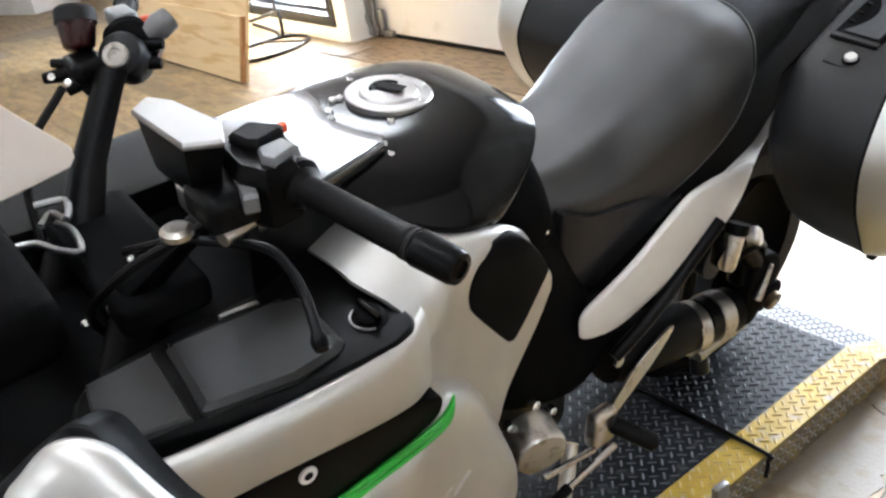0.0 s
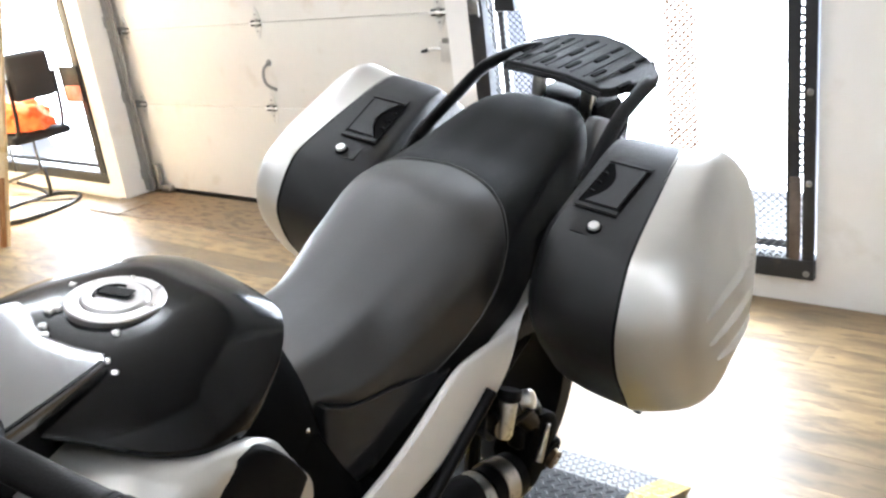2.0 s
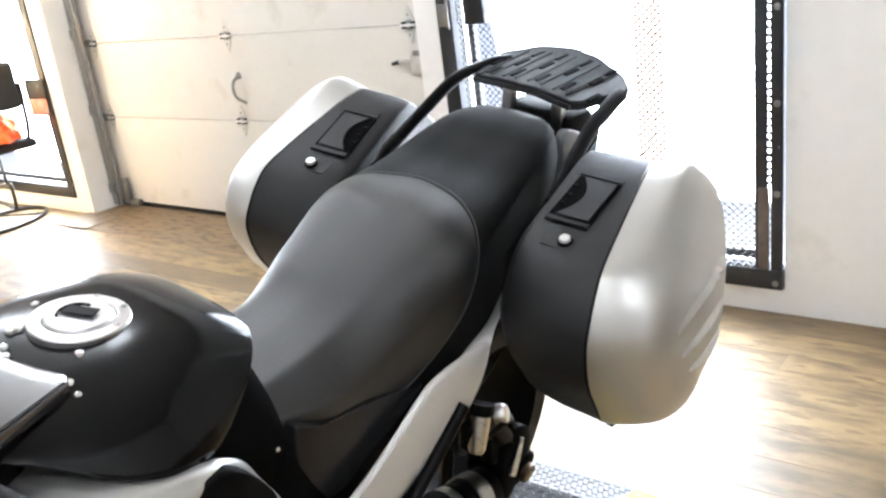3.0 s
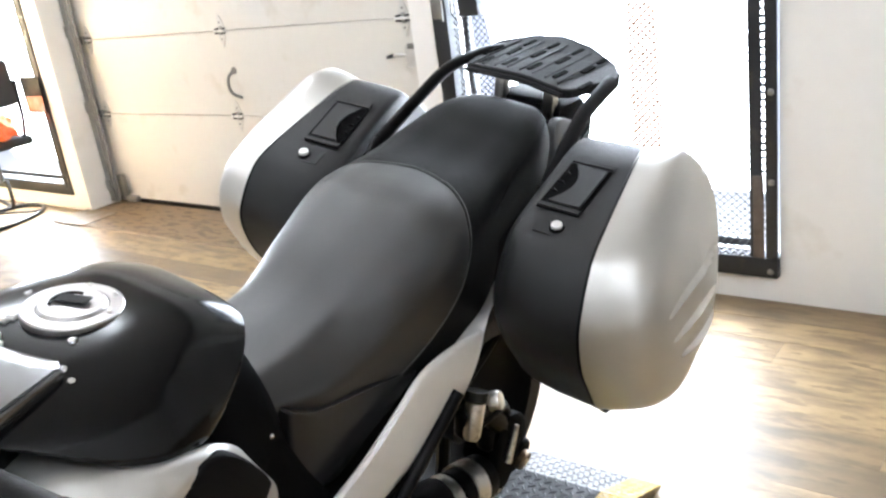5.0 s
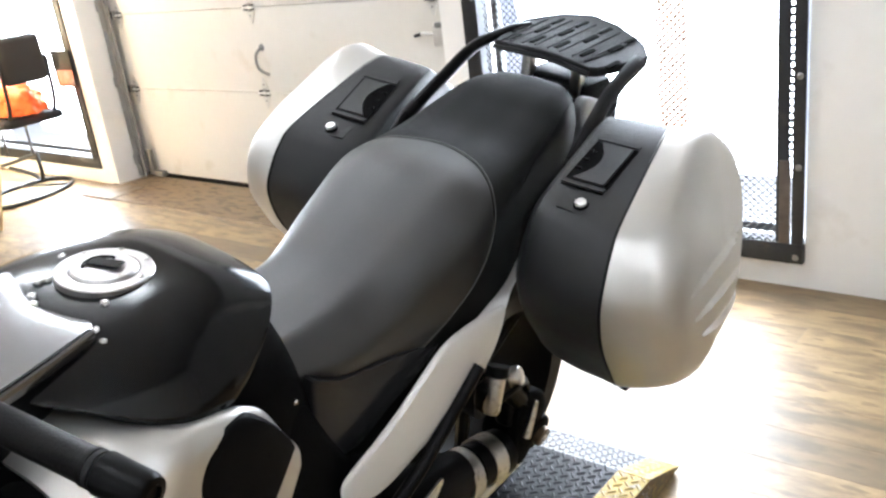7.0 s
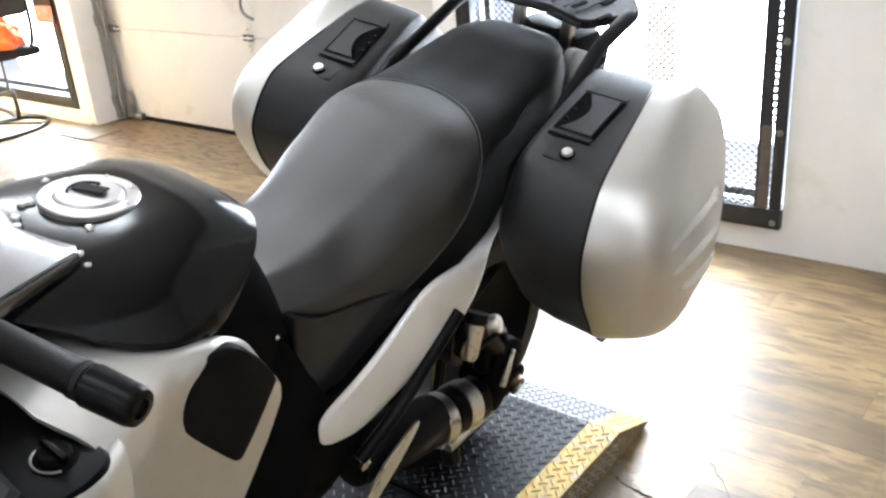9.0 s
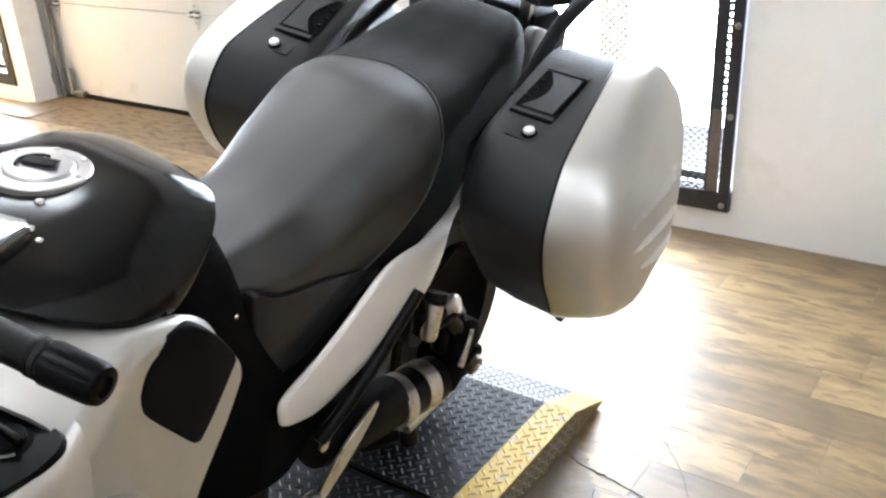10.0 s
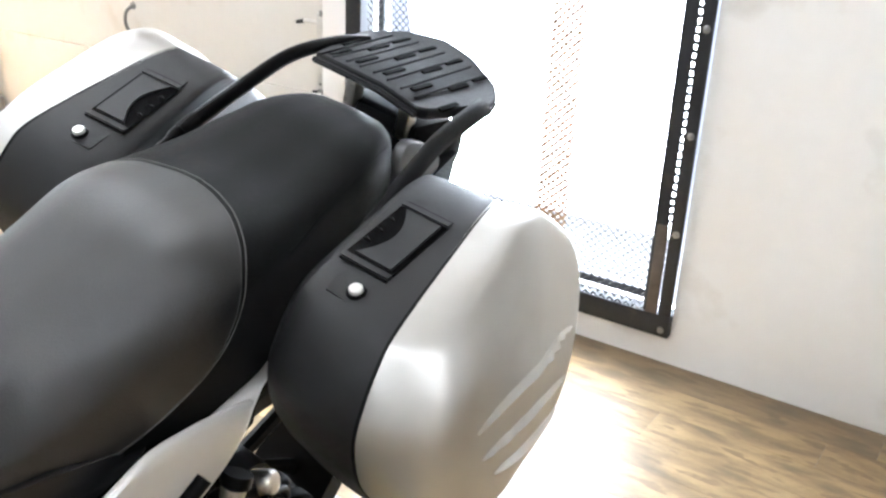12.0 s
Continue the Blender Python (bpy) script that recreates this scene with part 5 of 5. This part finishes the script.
        block = [np.array(q) for q in ((0.180, -1.030), (0.176, -0.990), (0.203, -0.964), (0.238, -0.968), (0.262, -0.985), (0.264, -1.020), (0.235, -1.035))]
        sw = part("switch_block", prism(block, flat, 1.004, 1.070, 0.008), SATIN, bike, "black switch block")
        top = [np.array(q) for q in ((0.190, -1.018), (0.180, -0.992), (0.207, -0.968), (0.214, -0.972), (0.222, -1.003), (0.215, -1.012))]
        part("switch_top", prism(top, flat, 1.066, 1.082, 0.004), RACK, sw, "grey switch cover")
        rocker = [np.array(q) for q in ((0.226, -1.007), (0.223, -0.978), (0.246, -0.974), (0.258, -1.008), (0.245, -1.014))]
        part("switch_cap", prism(rocker, flat, 1.060, 1.078, 0.004), SWITCH_GREY, sw, "grey rocker switch")
        part("turn_button", prism([np.array(q) for q in ((0.222, -1.036), (0.220, -1.020), (0.244, -1.022), (0.262, -1.030), (0.258, -1.044))], flat, 1.030, 1.052, 0.004), SWITCH_GREY, sw, "grey thumb button")
        part("switch_button", box((0.198, -0.976, 1.070), (0.208, -0.962, 1.080), 0.003, 2), ORANGE_BUTTON, sw, "orange-red switch button")
        part("grip_flange", turned(((0.046, 0.020), (0.048, 0.027), (0.056, 0.027), (0.060, 0.020)), at(0), at(1), 24), SATIN, sw)
    if s < 0:
        rs = part("fluid_reservoir", turned(((-0.004, 0.016), (0.0, 0.020), (0.030, 0.0245), (0.036, 0.0245), (0.038, 0.020)), (-0.226, -1.019, 1.036), (-0.252, -1.006, 1.076), 24), TINTED, bike, "dark red tinted fluid reservoir with grey lid")
        part("reservoir_lid", turned(((0.030, 0.0262), (0.046, 0.0262), (0.050, 0.023), (0.050, 0.0)), (-0.226, -1.019, 1.036), (-0.252, -1.006, 1.076), 24), RACK, rs, "grey reservoir lid")
        perch = part("lever_perch", box((-0.028, -0.024, -0.016), (0.026, 0.024, 0.014), 0.010, 3, Matrix.Translation((-0.208, -1.022, 1.016))), SATIN, bike, "black lever perch")
        for a, b, r in (((-0.212, -1.034, 1.010), (-0.235, -1.070, 1.004), 0.012), ((-0.200, -1.020, 1.004), (-0.207, -1.053, 0.989), 0.010), ((-0.192, -1.004, 1.004), (-0.194, -1.037, 0.989), 0.010), ((-0.205, -1.020, 1.018), (-0.237, -1.055, 1.020), 0.010)):
            part("perch_arm", tube([a, b], [r, r * 0.6], 10), SATIN, perch)
        for c in ((-0.196, -1.052, 1.006), (-0.218, -1.064, 1.010)):
            part("perch_screw", turned(((0, 0.005), (0.003, 0.005), (0.004, 0.003)), c, (c[0] + 0.06, c[1] - 0.05, c[2] + 0.06), 10), STEEL, perch)
    else:
        cup = [np.array(q) for q in ((0.121, -1.082), (0.104, -1.059), (0.129, -1.043), (0.201, -1.027), (0.236, -1.042), (0.219, -1.075))]
        mid = sum(cup) / len(cup)
        rs = part("fluid_reservoir", loft([[(*(mid + (q - mid) * k), z) for q in cup] for k, z in ((0.62, 1.034), (0.74, 1.040), (0.84, 1.070), (0.90, 1.093))]), SATIN, bike, "black fluid reservoir")
        part("reservoir_lid", prism(cup, lambda u, v, w: (u, v, w), 1.0935, 1.102, 0.003), LID_ALLOY, rs, "bright reservoir lid")
        part("lever_adjuster", tube([(0.246, -1.066, 1.008), (0.232, -1.027, 1.010)], [0.008, 0.010], 12), ALLOY, bike, "bright lever adjuster")
        part("perch_clamp", box((-0.018, -0.012, -0.02), (0.018, 0.014, 0.014), 0.007, 3, Matrix.Translation((0.140, -1.046, 1.0))), ALLOY, bike, "worn alloy perch clamp")
        part("lever_perch", box((-0.035, -0.085, -0.03), (0.03, -0.02, 0.01), 0.012, 3, Matrix.Translation(at(0.02))), SATIN, bike)
        lp = [(0.196, -1.10, 1.0), (0.225, -1.075, 1.0), (0.272, -1.037, 1.0), (0.315, -1.036, 1.0), (0.353, -1.044, 0.998), (0.385, -1.054, 0.99), (0.408, -1.062, 0.98)]
        pts = spline(lp, 5)
        part("hand_lever", tube(pts, [0.005 if i < len(pts) - 4 else (0.006, 0.008, 0.008, 0.006)[i - len(pts) + 4] for i in range(len(pts))], 8), SATIN, bike, "black hand lever")
        part("lever_pivot", turned(((0, 0.016), (0.006, 0.016), (0.010, 0.011)), (0.211, -1.095, 1.008), (0.211, -1.095, 1.2), 16), ALLOY, bike)
part("top_clamp", box((-0.13, -1.15, 0.84), (0.13, -1.04, 0.885), 0.015, 3), MATTE, bike)
part("instrument_panel", box((-0.16, -1.32, 0.86), (0.15, -1.2, 0.95), 0.03, 3), MATTE, bike)
for path in (((-0.064, -1.143, 0.90), (-0.033, -1.134, 0.902), (0.012, -1.141, 0.90), (-0.012, -1.161, 0.898), (-0.041, -1.177, 0.898), (-0.052, -1.205, 0.896)), ((-0.085, -1.157, 0.92), (-0.073, -1.124, 0.92), (-0.035, -1.136, 0.918), (-0.059, -1.146, 0.918), (-0.044, -1.164, 0.915))):
    part("clamp_casting", tube(spline(path, 4), 0.0045, 8), ZINC, bike, "worn alloy clamp casting")
for path in (((0.2, -1.06, 1.0), (0.15, -1.13, 0.95), (0.1, -1.17, 0.88), (0.08, -1.15, 0.82)), ((0.17, -1.02, 1.0), (0.1, -1.06, 0.93), (0.03, -1.10, 0.89)), ((-0.2, -1.06, 1.0), (-0.14, -1.14, 0.95), (-0.05, -1.17, 0.88))):
    part("cable", tube(spline(path, 5), 0.0055, 7), RUBBER, bike)
part("cable_adjuster", turned(((0, 0.008), (0.004, 0.012), (0.03, 0.013), (0.044, 0.009), (0.048, 0.004)), (0.062, -1.135, 0.868), (0.11, -1.14, 0.866), 16), ALLOY, bike, "worn alloy cable adjuster")
for x, y, z in ((0.096, -1.177, 0.865), (0.041, -1.081, 0.888), (0.049, -1.099, 0.888)):
    part("cockpit_bolt", turned(((0, 0.0055), (0.004, 0.0055), (0.006, 0.003)), (x, y, z), (x + 0.2, y - 0.1, z + 1), 10), STEEL, bike)
pane = [np.array(p) for p in ((-0.13, 0.12), (-0.02, 0.05), (0.045, 0.012), (0.05, 0.0), (0.045, -0.012), (-0.02, -0.045), (-0.13, -0.10), (-0.30, -0.16), (-0.34, 0.0), (-0.30, 0.2))]
SC = Vector((-0.115, -1.135, 0.965))
part("windscreen", prism(pane, lambda u, v, w: tuple(SC + MR * u + MU * v + MN * (w + 0.6 * u * u)), 0.0, 0.004), SCREEN, bike, "acrylic windscreen coloured with the bright floor behind it")
part("cockpit_floor", loft([[(w, y, z), (w, y, z - 0.03), (-w, y, z - 0.03), (-w, y, z)] for y, w, z in ((-1.36, 0.26, 0.80), (-1.1, 0.16, 0.80), (-0.85, 0.15, 0.82))]), MATTE, bike)

# frame, engine, shaft drive and foot controls
part("frame_plate", pillow(spline([(-0.60, 0.73), (-0.52, 0.72), (-0.46, 0.62), (-0.40, 0.52), (-0.36, 0.42), (-0.40, 0.33), (-0.50, 0.34), (-0.62, 0.40), (-0.70, 0.50), (-0.66, 0.62)], 3, True), lambda u, v, w: (0.146 + w, u, v), 0.02, 0.03), MATTE, bike, "black frame plate")
part("engine_block", box((-0.2, -1.0, 0.22), (0.15, -0.42, 0.66), 0.05, 3), DARK, bike, "dark cast engine")
part("starter_cover", turned(((0, 0.047), (0.05, 0.047), (0.057, 0.043), (0.060, 0.026), (0.061, 0.0)), (0.20, -0.60, 0.385), (0.30, -0.625, 0.375), 28), ALLOY, bike, "polished alloy round engine cover")
for k in range(6):
    a = radians(60 * k + 15)
    part("cover_bolt", turned(((0, 0.009), (0.012, 0.009), (0.015, 0.006)), (0.195, -0.60 + 0.058 * math.cos(a), 0.38 + 0.058 * math.sin(a)), (0.3, -0.60 + 0.058 * math.cos(a), 0.38 + 0.058 * math.sin(a)), 8), STEEL, bike)
part("side_bolt", turned(((0, 0.0045), (0.004, 0.0045), (0.006, 0.002)), (0.155, -0.534, 0.73), (0.26, -0.534, 0.73), 10), STEEL, bike)
part("pivot_cover", pillow(spline([(-0.50, 0.52), (-0.42, 0.55), (-0.36, 0.50), (-0.35, 0.40), (-0.42, 0.34), (-0.51, 0.38)], 4, True), lambda u, v, w: (0.150 + w, u, v), 0.02, 0.03), MATTE, bike)
part("shaft_housing", tube(spline([(0.15, -0.36, 0.37), (0.165, -0.24, 0.355), (0.175, -0.15, 0.34)], 4), [0.052, 0.056, 0.058, 0.058, 0.057, 0.056, 0.054, 0.052, 0.05], 20), RUBBER, bike, "black ribbed shaft boot")
part("shaft_band", tube([(0.175, -0.155, 0.335), (0.178, -0.125, 0.331)], 0.053, 24), ALLOY, bike, "silver shaft clamp band")
part("shaft_tube", tube(spline([(0.178, -0.115, 0.334), (0.182, -0.07, 0.328), (0.186, -0.02, 0.322)], 4), 0.047, 20), SATIN, bike)
part("shaft_band", tube([(0.179, -0.086, 0.329), (0.182, -0.05, 0.324)], 0.051, 24), ALLOY, bike, "silver shaft clamp band")
part("final_drive", turned(((-0.09, 0.062), (-0.03, 0.058), (-0.012, 0.050), (-0.006, 0.043), (0.006, 0.042), (0.010, 0.038), (0.011, 0.0)), (0.195, 0.098, 0.304), (0.3, 0.098, 0.284), 32), MATTE, bike, "black final drive housing")
nut = part("axle_nut", turned(((0.0, 0.022), (0.012, 0.022), (0.015, 0.019), (0.015, 0.012), (0.010, 0.011), (0.010, 0)), (0.206, 0.098, 0.302), (0.3, 0.098, 0.282), 24), BRONZE, bike, "bronze axle ring")
part("axle_end", turned(((0.008, 0.008), (0.016, 0.008), (0.018, 0.005), (0.018, 0.0)), (0.206, 0.098, 0.302), (0.3, 0.098, 0.282), 16), ALLOY, nut)
part("drive_cover", pillow(spline([(0.02, 0.42), (0.09, 0.42), (0.12, 0.36), (0.06, 0.26), (0.02, 0.28)], 4, True), lambda u, v, w: (0.200 + w, u, v), 0.008, 0.02), MATTE, bike)
part("torque_arm", tube([(0.185, -0.10, 0.24), (0.19, 0.05, 0.26)], 0.013, 10), ALLOY, bike)
part("link_foot", turned(((0, 0.02), (0.03, 0.02), (0.034, 0.017), (0.036, 0.012), (0.026, 0.010), (0.026, 0)), (0.175, -0.075, 0.215), (0.205, -0.09, 0.16), 18), DARK, bike)
part("peg_bracket", tube(spline([(0.2, -0.14, 0.60), (0.2, -0.20, 0.55), (0.205, -0.30, 0.48), (0.2, -0.39, 0.42)], 4), 0.0125, 10), SATIN, bike, "black footpeg bracket bar")
part("passenger_peg", turned(((0, 0.014), (0.006, 0.0185), (0.066, 0.0165), (0.074, 0.012), (0.076, 0.004)), (0.198, -0.076, 0.545), (0.212, -0.108, 0.47), 18), ALLOY, bike, "worn alloy passenger peg")
part("peg_clamp", turned(((0, 0.023), (0.018, 0.023), (0.021, 0.02)), (0.195, -0.069, 0.561), (0.212, -0.108, 0.47), 18), SATIN, bike)
part("bracket_boss", turned(((0, 0.02), (0.03, 0.021), (0.036, 0.017), (0.038, 0.0)), (0.175, -0.01, 0.49), (0.215, 0.005, 0.508), 18), ALLOY, bike)
part("bracket_edge", tube([(0.212, 0.062, 0.412), (0.214, 0.048, 0.375), (0.214, 0.034, 0.337)], [0.0045, 0.0065, 0.009], 8), ALLOY, bike, "bright bracket edge")
part("peg_hinge", box((0.17, -0.11, 0.47), (0.205, -0.05, 0.53), 0.012, 3), SATIN, bike)
part("shock_linkage", tube(spline([(0.17, -0.06, 0.52), (0.18, 0.0, 0.46), (0.185, 0.05, 0.40)], 4), 0.022, 12), SATIN, bike)
part("rear_brake_part", box((0.15, 0.0, 0.36), (0.19, 0.07, 0.46), 0.014, 3), SATIN, bike)
part("hose", tube(spline([(0.19, -0.07, 0.46), (0.21, -0.03, 0.49), (0.2, 0.03, 0.47), (0.19, 0.06, 0.42)], 5), 0.006, 8), RUBBER, bike)
part("heel_guard", prism(spline([(-0.255, 0.425), (-0.275, 0.43), (-0.345, 0.39), (-0.40, 0.33), (-0.43, 0.30), (-0.405, 0.29), (-0.36, 0.32), (-0.30, 0.37)], 3, True), lambda u, v, w: (w, u, v), 0.215, 0.220, 0.001), ALLOY, bike, "polished heel guard plate")
part("foot_peg", turned(((0, 0.012), (0.01, 0.017), (0.085, 0.017), (0.09, 0.012)), (0.235, -0.425, 0.31), (0.34, -0.37, 0.285), 14), RUBBER, bike, "black rider footpeg")
part("peg_mount", box((0.215, -0.47, 0.27), (0.245, -0.415, 0.35), 0.01, 3), ALLOY, bike)
part("shift_rod", tube([(0.26, -0.614, 0.33), (0.258, -0.49, 0.308)], 0.006, 8), STEEL, bike)
part("shift_rod", tube([(0.26, -0.555, 0.252), (0.258, -0.431, 0.276)], 0.006, 8), STEEL, bike)
part("shift_tip", tube([(0.262, -0.60, 0.243), (0.26, -0.548, 0.253)], 0.010, 12), RUBBER, bike)
part("side_stand", tube(spline([(0.19, -0.47, 0.25), (0.235, -0.53, 0.16), (0.27, -0.60, 0.08), (0.285, -0.62, 0.062)], 4), 0.014, 10), ALLOY, bike)
part("stand_foot", box((0.25, -0.66, -0.062 + 0.11), (0.32, -0.58, 0.062), 0.008), DARK, bike)
part("side_screw", turned(((0, 0.011), (0.006, 0.011), (0.008, 0.007)), (0.205, -0.386, 0.414), (0.3, -0.386, 0.414), 12), STEEL, bike)
part("label_tag", box((0.20, -0.29, 0.36), (0.203, -0.265, 0.385), 0.001), material("tan_label", (0.55, 0.42, 0.2), 0.6), bike)


def wheel(y, wide, radius):
    prof = [(-wide, radius * 0.70), (-wide * 1.02, radius * 0.85), (-wide * 0.7, radius * 0.97), (0, radius), (wide * 0.7, radius * 0.97), (wide * 1.02, radius * 0.85), (wide, radius * 0.70), (wide * 0.6, radius * 0.68), (-wide * 0.6, radius * 0.68), (-wide, radius * 0.70)]
    rings = []
    for k in range(48):
        a = 2 * math.pi * k / 48
        rings.append([(x, y + r * math.sin(a), radius + r * math.cos(a)) for x, r in prof[:-1]])
    w = part("wheel", loft(rings + rings[:1], False), RUBBER, bike, "black tyre on a cast wheel")
    part("hub", turned(((-0.06, 0.05), (0.06, 0.05)), (0, y, radius), (1, y, radius), 20), DARK, w)
    for k in range(6):
        a = radians(60 * k)
        part("spoke", tube([(0, y + 0.04 * math.sin(a), radius + 0.04 * math.cos(a)), (0, y + radius * 0.7 * math.sin(a), radius + radius * 0.7 * math.cos(a))], 0.016, 8), DARK, w)


wheel(0.115, 0.092, 0.312)
wheel(-1.40, 0.060, 0.306)
for s in (1, -1):
    part("fork_leg", tube([(0.1 * s, -1.40, 0.31), (0.1 * s, -1.12, 0.86)], 0.028, 14), DARK, bike)
part("rear_fender", loft([[(x, 0.115 + r * math.sin(a), 0.312 + r * math.cos(a)) for x, r in ((-0.1, 0.33), (0, 0.345), (0.1, 0.33), (0.1, 0.322), (0, 0.337), (-0.1, 0.322))] for a in (radians(d) for d in range(-50, 76, 9))]), MATTE, bike)

# ---- vinyl planks ----
LONG, WIDE = 1.22, 0.152
plank_mesh = finish(box((0, 0, -0.004), (LONG - 0.0010, WIDE - 0.0009, 0.0)), "plank", PLANK)
rng = random.Random(11)
count = 0
rest = []
row = 0
y = 1.798 - WIDE
while y > SOUTH:
    x = -7.2 - rng.uniform(0, LONG)
    while x < EAST:
        inside = -4.32 < x and x + LONG < -1.40 and y > 1.6
        if not inside:
            if y > -2.0 and -6.6 < x < 1.6 and count < 300:
                p = new("plank", plank_mesh)
                p.parent = floor
                p.location = (x, y, 0)
                count += 1
            else:
                rest.append((x, y))
        x += LONG
    y -= WIDE
verts, faces = [], []
for x, y in rest:
    n = len(verts)
    end = min(EAST, x + LONG - 0.0005)
    verts += [(x, y, 0), (end, y, 0), (end, y + WIDE - 0.0005, 0), (x, y + WIDE - 0.0005, 0)]
    faces.append((n, n + 1, n + 2, n + 3))
for k in range(50):
    yy = 1.646 - 0.152 * k
    for xx in (-9.66, -10.88):
        n = len(verts)
        verts += [(xx, yy, 0), (xx + LONG - 0.0005, yy, 0), (xx + LONG - 0.0005, yy + WIDE - 0.0005, 0), (xx, yy + WIDE - 0.0005, 0)]
        faces.append((n, n + 1, n + 2, n + 3))
me = bpy.data.meshes.new("far_planks")
me.from_pydata(verts, [], faces)
me.materials.append(PLANK)
far = new("far_planks", me)
far.parent = floor
tagged(far, kind="stuff")
